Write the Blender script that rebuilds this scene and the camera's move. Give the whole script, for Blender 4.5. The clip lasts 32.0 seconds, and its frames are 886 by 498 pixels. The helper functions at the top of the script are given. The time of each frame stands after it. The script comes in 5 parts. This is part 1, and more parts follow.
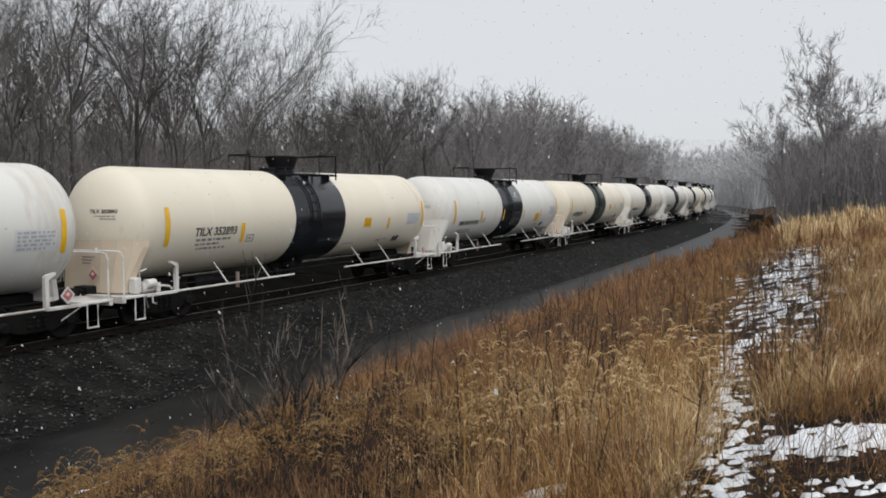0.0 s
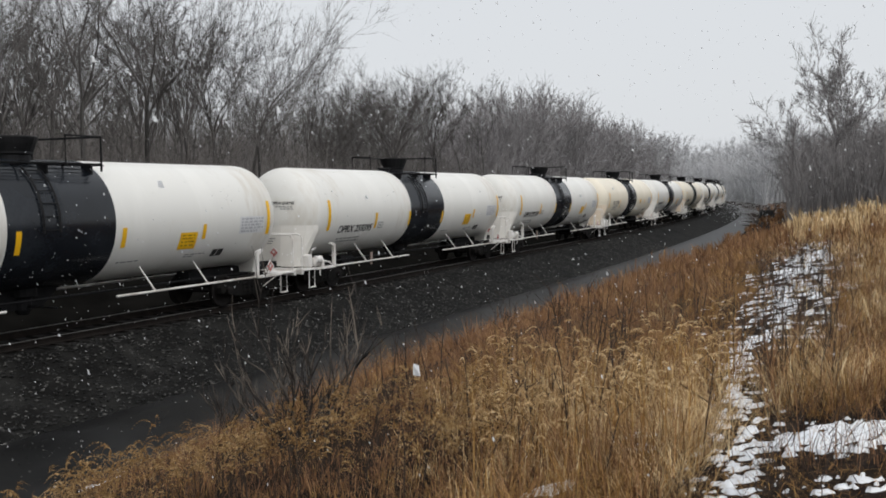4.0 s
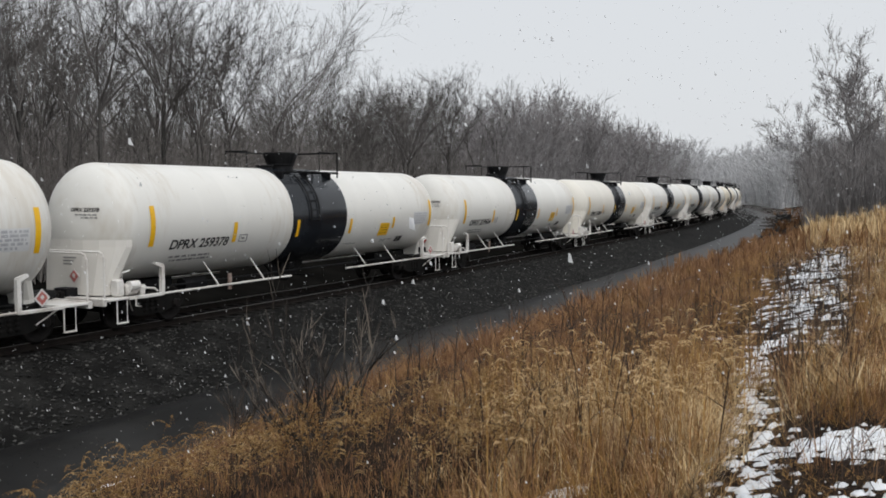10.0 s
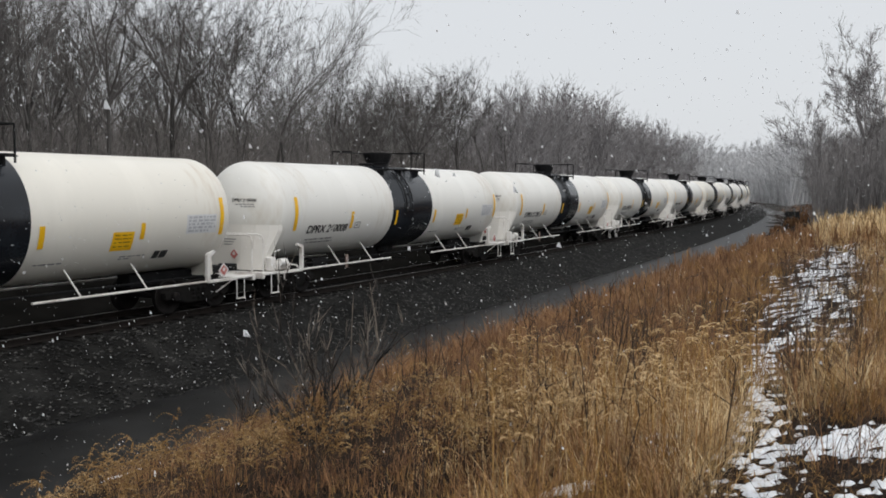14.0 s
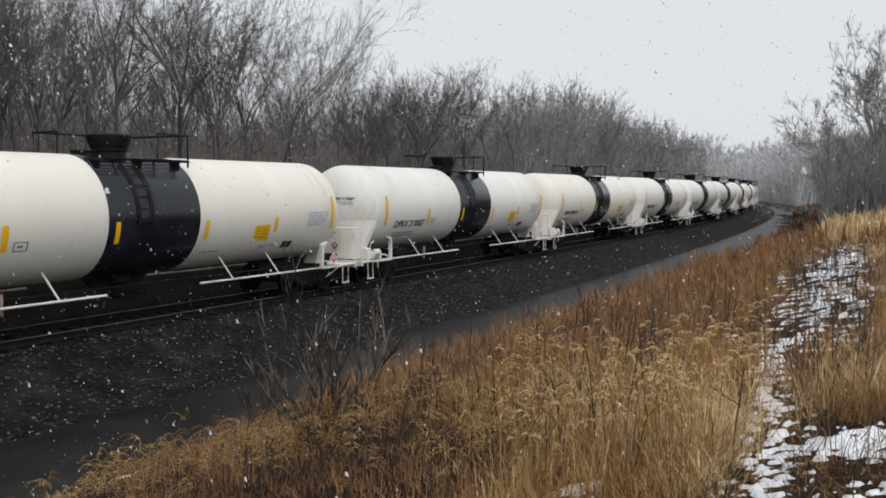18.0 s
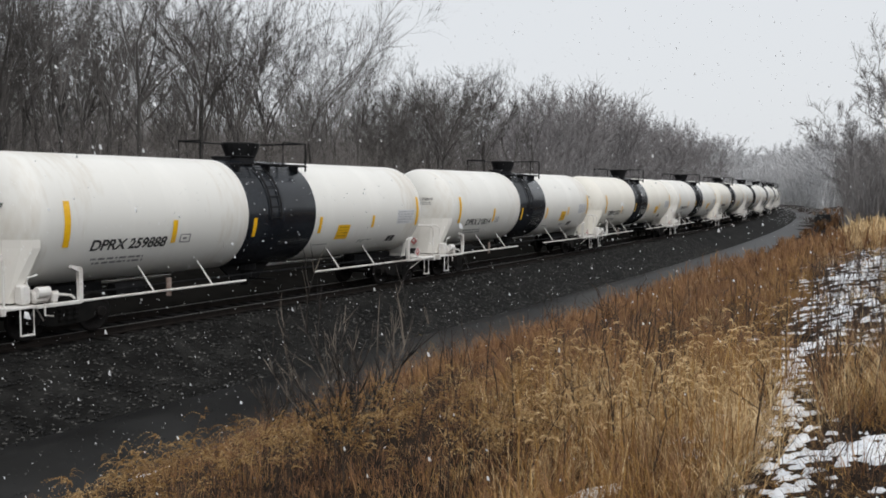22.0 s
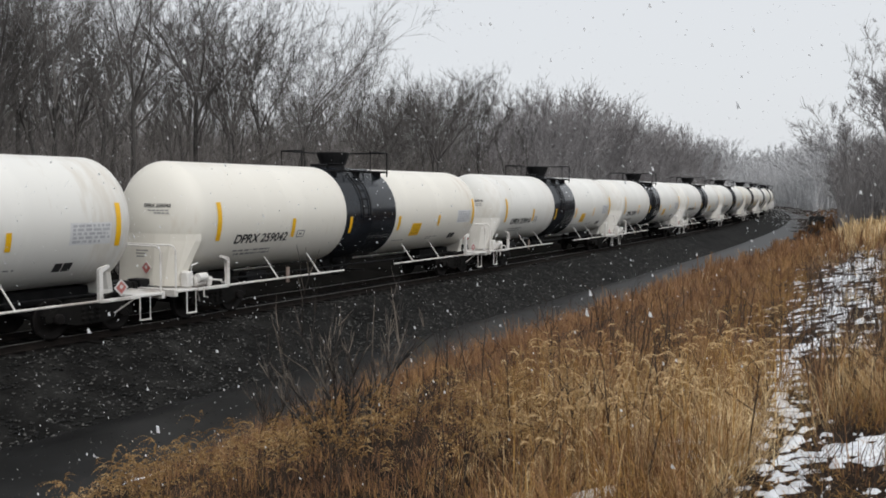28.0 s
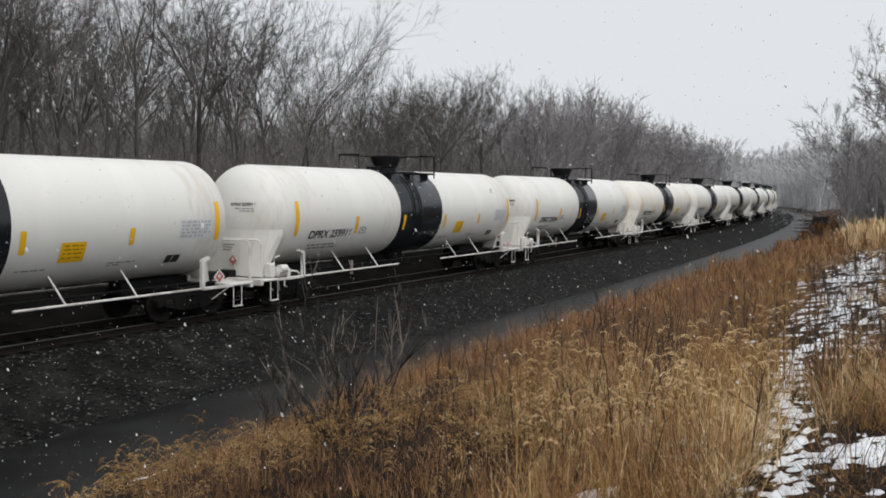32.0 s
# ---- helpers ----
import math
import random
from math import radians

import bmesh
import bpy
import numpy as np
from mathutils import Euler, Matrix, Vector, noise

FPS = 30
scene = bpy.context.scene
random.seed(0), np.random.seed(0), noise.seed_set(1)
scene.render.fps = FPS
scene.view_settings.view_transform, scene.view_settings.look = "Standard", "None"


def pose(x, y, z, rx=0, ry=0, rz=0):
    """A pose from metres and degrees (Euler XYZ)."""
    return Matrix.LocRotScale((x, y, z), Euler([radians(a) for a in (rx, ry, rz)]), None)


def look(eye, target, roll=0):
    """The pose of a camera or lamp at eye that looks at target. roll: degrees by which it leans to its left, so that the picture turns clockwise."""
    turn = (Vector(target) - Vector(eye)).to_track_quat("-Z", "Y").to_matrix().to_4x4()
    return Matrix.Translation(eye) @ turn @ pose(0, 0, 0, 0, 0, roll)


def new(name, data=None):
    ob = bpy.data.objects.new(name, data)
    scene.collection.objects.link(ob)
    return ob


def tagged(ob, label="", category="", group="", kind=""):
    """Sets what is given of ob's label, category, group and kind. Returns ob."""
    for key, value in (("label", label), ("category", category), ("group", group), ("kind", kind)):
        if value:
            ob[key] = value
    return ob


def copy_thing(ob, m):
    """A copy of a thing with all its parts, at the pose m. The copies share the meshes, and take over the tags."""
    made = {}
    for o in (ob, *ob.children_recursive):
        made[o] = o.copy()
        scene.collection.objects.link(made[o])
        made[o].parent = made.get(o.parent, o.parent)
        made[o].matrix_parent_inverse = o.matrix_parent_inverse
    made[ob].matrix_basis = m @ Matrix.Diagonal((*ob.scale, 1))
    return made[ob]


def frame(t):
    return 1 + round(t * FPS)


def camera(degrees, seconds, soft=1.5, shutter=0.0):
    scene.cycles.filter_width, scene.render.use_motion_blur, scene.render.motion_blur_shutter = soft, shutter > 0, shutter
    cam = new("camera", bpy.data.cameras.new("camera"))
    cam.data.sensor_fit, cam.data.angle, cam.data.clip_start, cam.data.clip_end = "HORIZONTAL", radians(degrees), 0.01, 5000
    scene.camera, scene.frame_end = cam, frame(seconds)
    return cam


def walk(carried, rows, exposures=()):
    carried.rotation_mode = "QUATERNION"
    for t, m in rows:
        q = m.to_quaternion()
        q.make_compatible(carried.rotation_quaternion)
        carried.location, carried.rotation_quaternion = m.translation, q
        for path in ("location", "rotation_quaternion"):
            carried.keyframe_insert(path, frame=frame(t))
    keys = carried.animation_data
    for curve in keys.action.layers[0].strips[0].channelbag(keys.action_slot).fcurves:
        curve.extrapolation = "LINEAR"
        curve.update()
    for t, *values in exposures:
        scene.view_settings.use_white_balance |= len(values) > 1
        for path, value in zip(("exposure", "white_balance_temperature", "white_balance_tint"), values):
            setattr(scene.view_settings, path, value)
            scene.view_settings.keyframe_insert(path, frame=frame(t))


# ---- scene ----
# The eye stands still on the bank beside the line; the hand turns it a little.
EYE = Vector((0.0, 0.0, 3.414))
cam = camera(52.56, 32.0, soft=1.8)
TURNS = [  # seconds, yaw to the left, pitch down, roll (degrees)
    (0, -3.68, 3.54, -0.31), (0.5, -3.66, 3.40, -0.13), (1, -3.54, 3.52, -0.23), (1.5, -3.38, 3.67, -0.33),
    (2, -3.35, 3.76, -0.35), (2.5, -3.21, 3.78, -0.33), (3, -3.17, 3.77, -0.15), (3.5, -3.17, 3.79, -0.27),
    (5.5, -2.88, 3.77, -0.36), (6, -2.77, 3.68, -0.25), (6.5, -2.67, 3.62, -0.14), (7, -2.38, 3.53, -0.14),
    (7.5, -2.41, 3.56, 0.03), (8, -2.28, 3.56, 0.02), (8.5, -2.17, 3.57, 0.01), (9, -2.16, 3.65, 0.09),
    (9.5, -2.29, 3.63, 0.06), (10, -2.17, 3.62, -0.11), (10.5, -2.06, 3.56, 0.00), (11, -2.04, 3.47, 0.26),
    (11.5, -2.07, 3.48, 0.35), (12, -2.03, 3.60, 0.29), (12.5, -2.02, 3.73, 0.07), (13, -1.94, 3.78, 0.06),
    (13.5, -1.85, 3.86, 0.12), (14, -1.70, 3.94, 0.25), (14.5, -1.52, 4.03, 0.29), (16.5, -1.65, 3.85, 0.51),
    (17, -1.52, 3.86, 0.55), (17.5, -1.42, 3.87, 0.20), (18, -1.24, 3.94, 0.20), (18.5, -0.93, 3.97, 0.20),
    (19, -0.61, 3.97, 0.31), (19.5, -0.53, 3.97, 0.34), (20, -0.24, 4.01, 0.15), (20.5, -0.24, 4.01, 0.18),
    (21, 0.21, 3.94, 0.23), (21.5, 0.08, 3.75, 0.34), (22, -0.02, 3.85, 0.40), (22.5, -0.05, 3.80, 0.42),
    (23, -0.02, 3.82, 0.47), (23.5, 0.00, 3.75, 0.38), (24, -0.07, 3.81, 0.42), (24.5, -0.24, 3.80, 0.49),
    (25, -0.39, 3.80, 0.44), (25.5, -0.51, 3.65, 0.43), (27.5, -0.26, 3.67, 0.20), (28, -0.34, 3.69, 0.31),
    (28.5, -0.28, 3.66, 0.16), (29, -0.11, 3.84, 0.10), (29.5, 0.00, 3.88, 0.18), (30, -0.07, 3.88, 0.29),
    (30.5, 0.08, 3.90, 0.37), (31, -0.23, 3.81, 0.42), (31.5, -0.25, 3.71, 0.27), (32, -0.15, 3.68, 0.35),
]


def aim(yaw, pitch):
    a, b = radians(yaw), radians(pitch)
    return EYE + 30 * Vector((-math.sin(a) * math.cos(b), math.cos(a) * math.cos(b), -math.sin(b)))


walk(cam, [(t, look(EYE, aim(yaw, pitch), roll)) for t, yaw, pitch, roll in TURNS], exposures=[(0, 0.0), (13, 0.0), (20, 0.07), (32, 0.06)])

# ---- light: a thick overcast sky with a broad soft glow high up ----
world = bpy.data.worlds.new("overcast")
scene.world = world
world.use_nodes = True
wn, wl = world.node_tree.nodes, world.node_tree.links
wn.clear()
sky = wn.new("ShaderNodeTexSky")
sky.sky_type, sky.sun_disc = "NISHITA", False
sky.sun_elevation, sky.sun_rotation = radians(62), radians(160)
sky.dust_density, sky.air_density = 6.0, 1.0
clear_bg, cloud_bg, add_bg, w_out = (wn.new(n) for n in ("ShaderNodeBackground", "ShaderNodeBackground", "ShaderNodeAddShader", "ShaderNodeOutputWorld"))
clear_bg.inputs[1].default_value = 0.012
cloud_bg.inputs[0].default_value = (0.925, 0.955, 0.99, 1)
cloud_bg.inputs[1].default_value = 0.75
wl.new(sky.outputs[0], clear_bg.inputs[0])
wl.new(clear_bg.outputs[0], add_bg.inputs[0])
wl.new(cloud_bg.outputs[0], add_bg.inputs[1])
wl.new(add_bg.outputs[0], w_out.inputs[0])
sun = new("sun", bpy.data.lights.new("sun", "SUN"))
sun.data.energy, sun.data.angle, sun.data.color = 1.5, radians(70), (1.0, 0.985, 0.96)
sun.matrix_world = look((30, -40, 90), (0, 20, 0))


# ---- materials ----
def material(name, colours, scale=4.0, rough=0.7, metal=0.0, bump=0.0, fine=40.0, stretch=(1, 1, 1), per="", coat=0.0, spread=(0.3, 0.7), where="Object", spec=0.5):
    """A noise between the colours at two scales, with relief; per: 'object' or 'island' varies it piece by piece."""
    m = bpy.data.materials.new(name)
    m.use_nodes = True
    n, l = m.node_tree.nodes, m.node_tree.links
    b = n["Principled BSDF"]
    co, mp = n.new("ShaderNodeTexCoord"), n.new("ShaderNodeMapping")
    mp.inputs["Scale"].default_value = stretch
    l.new(co.outputs[where], mp.inputs[0])
    big, small = n.new("ShaderNodeTexNoise"), n.new("ShaderNodeTexNoise")
    big.inputs["Scale"].default_value, big.inputs["Detail"].default_value = scale, 6
    small.inputs["Scale"].default_value, small.inputs["Detail"].default_value = fine, 4
    for t in (big, small):
        l.new(mp.outputs[0], t.inputs["Vector"])
    mix = n.new("ShaderNodeMath")
    mix.operation = "MULTIPLY_ADD"
    mix.inputs[1].default_value = 0.35
    l.new(small.outputs[0], mix.inputs[0])
    l.new(big.outputs[0], mix.inputs[2])
    last = mix.outputs[0]
    shift = -0.175
    if per:
        rnd = n.new("ShaderNodeObjectInfo") if per == "object" else n.new("ShaderNodeNewGeometry")
        more = n.new("ShaderNodeMath")
        more.operation, more.inputs[1].default_value = "MULTIPLY_ADD", 0.6
        l.new(rnd.outputs["Random" if per == "object" else "Random Per Island"], more.inputs[0])
        l.new(last, more.inputs[2])
        last = more.outputs[0]
        shift -= 0.3
    off = n.new("ShaderNodeMath")
    off.operation, off.inputs[1].default_value = "ADD", shift
    l.new(last, off.inputs[0])
    ramp = n.new("ShaderNodeValToRGB")
    e = ramp.color_ramp.elements
    while len(e) < len(colours):
        e.new(0.5)
    for i, c in enumerate(colours):
        e[i].position = spread[0] + (spread[1] - spread[0]) * i / max(1, len(colours) - 1)
        e[i].color = (*c, 1)
    l.new(off.outputs[0], ramp.inputs[0])
    l.new(ramp.outputs[0], b.inputs["Base Color"])
    b.inputs["Roughness"].default_value, b.inputs["Metallic"].default_value = rough, metal
    b.inputs["Coat Weight"].default_value, b.inputs["Specular IOR Level"].default_value = coat, spec
    if bump:
        bp = n.new("ShaderNodeBump")
        bp.inputs["Strength"].default_value, bp.inputs["Distance"].default_value = min(1, bump * 20), bump
        l.new(small.outputs[0], bp.inputs["Height"])
        l.new(bp.outputs[0], b.inputs["Normal"])
    return m


def paint(name, base, dirt, amount):
    """Car paint with faint vertical run-off streaks and a film of road dirt."""
    return material(name, [dirt, base, base, tuple(min(0.86, c * 1.04) for c in base)], scale=0.55, fine=7.0, rough=0.42,
                    stretch=(1.2, 0.25, 0.25), bump=0.0006, spread=(0.5 - amount * 1.7, 0.5 + 0.22))


WHITE = paint("white_paint", (0.715, 0.708, 0.675), (0.62, 0.59, 0.535), 0.11)
OFFWHITE = paint("weathered_white_paint", (0.725, 0.70, 0.635), (0.58, 0.51, 0.42), 0.17)
CREAM = paint("stained_cream_paint", (0.76, 0.70, 0.58), (0.50, 0.38, 0.26), 0.19)
SKIRTS = {"white_paint": paint("grimy_white_paint", (0.68, 0.66, 0.62), (0.46, 0.39, 0.33), 0.2),
          "weathered_white_paint": paint("grimy_weathered_paint", (0.72, 0.69, 0.62), (0.42, 0.33, 0.26), 0.2),
          "stained_cream_paint": paint("brown_stained_paint", (0.64, 0.54, 0.42), (0.30, 0.19, 0.12), 0.21)}
FRAME = material("white_frame_paint", [(0.42, 0.38, 0.35), (0.68, 0.66, 0.63), (0.76, 0.75, 0.73)], scale=1.6, fine=18, rough=0.55, bump=0.001)
BLACK = material("black_jacket_paint", [(0.006, 0.0075, 0.010), (0.012, 0.0145, 0.019), (0.020, 0.0235, 0.029)], scale=1.2, fine=14, rough=0.2, bump=0.0004, spec=0.42)
GREENBLACK = material("dark_green_jacket_paint", [(0.016, 0.026, 0.018), (0.028, 0.042, 0.030)], scale=1.2, fine=14, rough=0.4, bump=0.001)
SOOT = material("black_steel", [(0.008, 0.008, 0.009), (0.018, 0.018, 0.019)], scale=3, fine=30, rough=0.6, metal=0.2, bump=0.001, spec=0.15)
GRIME = material("greasy_cast_steel", [(0.005, 0.005, 0.005), (0.012, 0.011, 0.010)], scale=4, fine=40, rough=0.75, bump=0.003, spec=0.15)
WHEEL = material("wheel_steel", [(0.007, 0.006, 0.006), (0.017, 0.015, 0.014)], scale=5, fine=50, rough=0.7, metal=0.1, spec=0.15)
RUSTY = material("rust_streaked_steel", [(0.10, 0.06, 0.045), (0.28, 0.22, 0.19), (0.42, 0.38, 0.35)], scale=2.5, fine=24, rough=0.75, bump=0.002)
YELLOW = material("reflective_yellow", [(0.80, 0.43, 0.008), (0.86, 0.50, 0.012)], scale=6, fine=60, rough=0.35)
INK = material("black_stencil_ink", [(0.012, 0.012, 0.013), (0.03, 0.03, 0.032)], scale=8, fine=80, rough=0.6)
GREYINK = material("faded_stencil_ink", [(0.16, 0.16, 0.165), (0.30, 0.30, 0.30)], scale=8, fine=80, rough=0.6)
PALEINK = material("pale_grey_print", [(0.36, 0.37, 0.40), (0.46, 0.47, 0.49)], scale=8, fine=80, rough=0.5)
DECAL = material("pale_decal_film", [(0.60, 0.605, 0.615), (0.66, 0.665, 0.67)], scale=6, fine=60, rough=0.4)
RED = material("faded_red_placard", [(0.38, 0.10, 0.09), (0.50, 0.17, 0.15)], scale=8, fine=60, rough=0.5)
PLACARD = material("placard_white", [(0.60, 0.57, 0.56), (0.70, 0.68, 0.67)], scale=8, fine=60, rough=0.5)
RAILHEAD = material("polished_rail_head", [(0.12, 0.115, 0.11), (0.20, 0.195, 0.19)], scale=3, fine=60, rough=0.45, metal=0.6)
RAILSIDE = material("rusty_rail_web", [(0.008, 0.0065, 0.006), (0.017, 0.013, 0.011)], scale=4, fine=60, rough=0.85, bump=0.002, spec=0.15)
TIE = material("creosoted_timber", [(0.005, 0.0045, 0.004), (0.012, 0.011, 0.010)], scale=6, fine=50, stretch=(1, 6, 1), rough=0.9, spec=0.2, bump=0.004, per="object")
BALLAST = material("wet_dark_ballast", [(0.0045, 0.0045, 0.0043), (0.0105, 0.0103, 0.0098), (0.023, 0.0228, 0.0215)], scale=1.2, fine=16, rough=0.8, bump=0.03, spread=(0.25, 0.75), spec=0.07)
STONE = material("wet_crushed_stone", [(0.006, 0.006, 0.006), (0.015, 0.015, 0.0145), (0.12, 0.117, 0.11)], scale=3, fine=25, rough=0.6, bump=0.004, per="island", spread=(0.2, 0.9), spec=0.2)
LANE = material("wet_packed_cinders", [(0.004, 0.004, 0.0042), (0.0075, 0.0076, 0.0078), (0.015, 0.0152, 0.0155)], scale=0.7, fine=30, rough=0.45, bump=0.004, spec=0.15)
SOIL = material("soil_and_dead_thatch", [(0.008, 0.005, 0.004), (0.019, 0.012, 0.008), (0.042, 0.027, 0.016)], scale=0.9, fine=22, rough=0.95, bump=0.03, spec=0.1)
# near-black: the shade seen under the train is put into the litter's colour
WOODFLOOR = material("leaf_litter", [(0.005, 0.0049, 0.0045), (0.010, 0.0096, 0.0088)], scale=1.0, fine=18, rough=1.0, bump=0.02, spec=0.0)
SNOW = material("old_snow", [(0.62, 0.65, 0.70), (0.80, 0.82, 0.85), (0.86, 0.87, 0.88)], scale=2.5, fine=28, rough=0.6, bump=0.012)
FLAKE = material("falling_snow", [(0.82, 0.83, 0.85), (0.86, 0.87, 0.88)], scale=20, fine=80, rough=0.7)
_n, _l = FLAKE.node_tree.nodes, FLAKE.node_tree.links
_through, _mix = _n.new("ShaderNodeBsdfTranslucent"), _n.new("ShaderNodeMixShader")  # thin ice lets the light through
_through.inputs[0].default_value = (0.9, 0.91, 0.92, 1)
_l.new(_n["Principled BSDF"].outputs[0], _mix.inputs[1])
_l.new(_through.outputs[0], _mix.inputs[2])
_l.new(_mix.outputs[0], _n["Material Output"].inputs[0])
BARK = material("wet_grey_bark", [(0.032, 0.030, 0.028), (0.054, 0.050, 0.047), (0.082, 0.077, 0.073)], scale=1.5, fine=14, stretch=(1, 1, 0.25), rough=0.9, bump=0.01, per="object")
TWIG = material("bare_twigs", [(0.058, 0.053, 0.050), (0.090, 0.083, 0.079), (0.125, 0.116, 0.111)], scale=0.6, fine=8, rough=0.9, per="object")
BRUSH = material("grey_brown_brush", [(0.13, 0.117, 0.108), (0.18, 0.164, 0.154), (0.23, 0.213, 0.202)], scale=0.12, fine=2, rough=0.95, per="island")
# next three: wood behind the front row, lightened to put haze into the colour
MIDWOOD = material("hazed_twigs", [(0.175, 0.164, 0.166), (0.23, 0.218, 0.220), (0.29, 0.277, 0.279)], scale=0.05, fine=1.5, rough=0.95, per="island")
DEEPWOOD = material("hazed_deep_brush", [(0.19, 0.178, 0.172), (0.25, 0.236, 0.229), (0.31, 0.293, 0.285)], scale=0.06, fine=1.5, rough=0.95, per="island")
COPSEWOOD = material("hazed_copse_brush", [(0.18, 0.168, 0.166), (0.225, 0.212, 0.210), (0.27, 0.256, 0.255)], scale=0.06, fine=1.5, rough=0.95, per="island")
# palest tone, for the far woods: the snow haze is in the colour
FARWOOD = material("far_hazed_twigs", [(0.40, 0.40, 0.41), (0.48, 0.48, 0.49), (0.55, 0.55, 0.56)], scale=0.05, fine=1.5, rough=0.95, per="island")
STRAW = material("pale_straw", [(0.24, 0.138, 0.056), (0.47, 0.310, 0.145), (0.74, 0.545, 0.300), (0.86, 0.72, 0.46)], scale=1.7, fine=9, rough=0.75, per="island", spread=(0.1, 0.9))
TAN = material("tan_dry_grass", [(0.114, 0.054, 0.014), (0.228, 0.115, 0.030), (0.363, 0.202, 0.058), (0.538, 0.336, 0.115)], scale=1.7, fine=9, rough=0.8, per="island", spread=(0.15, 0.85))
RUST = material("rust_brown_grass", [(0.07, 0.031, 0.014), (0.16, 0.076, 0.033), (0.275, 0.140, 0.060), (0.44, 0.26, 0.12)], scale=1.7, fine=9, rough=0.8, per="island", spread=(0.1, 0.9))
PLUME = material("goldenrod_seed_heads", [(0.10, 0.048, 0.015), (0.29, 0.165, 0.055), (0.64, 0.48, 0.26)], scale=1.5, fine=30, rough=0.9, per="island", spread=(0.1, 0.9))
STALK = material("dark_weed_stalks", [(0.022, 0.014, 0.010), (0.06, 0.038, 0.024)], scale=2, fine=20, rough=0.85, per="island")
SHRUBBARK = material("grey_shrub_bark", [(0.012, 0.010, 0.009), (0.038, 0.031, 0.026), (0.16, 0.135, 0.11)], scale=3, fine=25, rough=0.85, per="island")
CONCRETE = material("dark_weathered_steel_box", [(0.014, 0.014, 0.014), (0.030, 0.029, 0.028)], scale=2, fine=20, rough=0.8, bump=0.004)


# ---- mesh building ----
class Shape:
    """Collects vertices and faces of one mesh."""

    def __init__(self):
        self.v, self.f = [], []

    def add(self, verts, faces):
        k = len(self.v)
        self.v += [tuple(q) for q in verts]
        self.f += [tuple(i + k for i in q) for q in faces]
        return self

    def box(self, x0, x1, y0, y1, z0, z1, c=0.012):
        """A box with bevelled long edges."""
        c = min(c, abs(x1 - x0) / 3, abs(y1 - y0) / 3, abs(z1 - z0) / 3)
        ring = [(y0 + c, z0), (y1 - c, z0), (y1, z0 + c), (y1, z1 - c), (y1 - c, z1), (y0 + c, z1), (y0, z1 - c), (y0, z0 + c)]
        cy, cz = (y0 + y1) / 2, (z0 + z1) / 2
        rows = []
        for x, k in ((x0, 1), (x0 + c, 0), (x1 - c, 0), (x1, 1)):
            rows.append([(x, y - math.copysign(c * k * 0.9, y - cy), z - math.copysign(c * k * 0.9, z - cz)) for y, z in ring])
        verts = [q for r in rows for q in r]
        faces = [(r * 8 + i, r * 8 + (i + 1) % 8, r * 8 + 8 + (i + 1) % 8, r * 8 + 8 + i) for r in range(3) for i in range(8)]
        faces += [tuple(range(7, -1, -1)), tuple(range(24, 32))]
        return self.add(verts, faces)

    def prism(self, outline, y0, y1):
        """An outline in x and z, stretched from y0 to y1."""
        n = len(outline)
        verts = [(x, y, z) for y in (y0, y1) for x, z in outline]
        faces = [(i, (i + 1) % n, n + (i + 1) % n, n + i) for i in range(n)] + [tuple(range(n - 1, -1, -1)), tuple(range(n, 2 * n))]
        return self.add(verts, faces)

    def tube(self, pts, radii, sides=6, caps=True):
        """A round bar along pts."""
        pts = [Vector(q) for q in pts]
        if not hasattr(radii, "__len__"):
            radii = [radii] * len(pts)
        verts, faces = [], []
        for i, q in enumerate(pts):
            way = (pts[min(i + 1, len(pts) - 1)] - pts[max(i - 1, 0)]).normalized()
            a = way.cross(Vector((0, 0, 1)) if abs(way.z) < 0.9 else Vector((1, 0, 0))).normalized()
            b = way.cross(a)
            for j in range(sides):
                w = 2 * math.pi * j / sides
                verts.append(q + radii[i] * (math.cos(w) * a + math.sin(w) * b))
        for i in range(len(pts) - 1):
            for j in range(sides):
                k = (j + 1) % sides
                faces.append((i * sides + j, i * sides + k, (i + 1) * sides + k, (i + 1) * sides + j))
        if caps:
            faces += [tuple(range(sides - 1, -1, -1)), tuple(range((len(pts) - 1) * sides, len(pts) * sides))]
        return self.add(verts, faces)

    def lathe(self, profile, axis, centre, sides=32):
        """A profile of (place along the axis, radius), turned about the x, y or z axis through centre."""
        verts, faces = [], []
        for u, r in profile:
            for j in range(sides):
                w = 2 * math.pi * j / sides
                a, b = r * math.cos(w), r * math.sin(w)
                q = {"x": (u, a, b), "y": (b, u, a), "z": (a, b, u)}[axis]
                verts.append(Vector(q) + Vector(centre))
        for i in range(len(profile) - 1):
            for j in range(sides):
                k = (j + 1) % sides
                faces.append((i * sides + j, i * sides + k, (i + 1) * sides + k, (i + 1) * sides + j))
        return self.add(verts, faces)

    def mesh(self, name, mat, smooth=False):
        me = bpy.data.meshes.new(name)
        me.from_pydata(self.v, [], self.f)
        me.materials.append(mat)
        if smooth:
            me.polygons.foreach_set("use_smooth", [True] * len(me.polygons))
        me.update()
        return me


def part(name, shape, mat, parent=None, label="", smooth=False):
    me = shape if isinstance(shape, bpy.types.Mesh) else shape.mesh(name, mat, smooth)
    ob = new(name, me)
    ob.parent = parent
    if label:
        tagged(ob, label)
    return ob


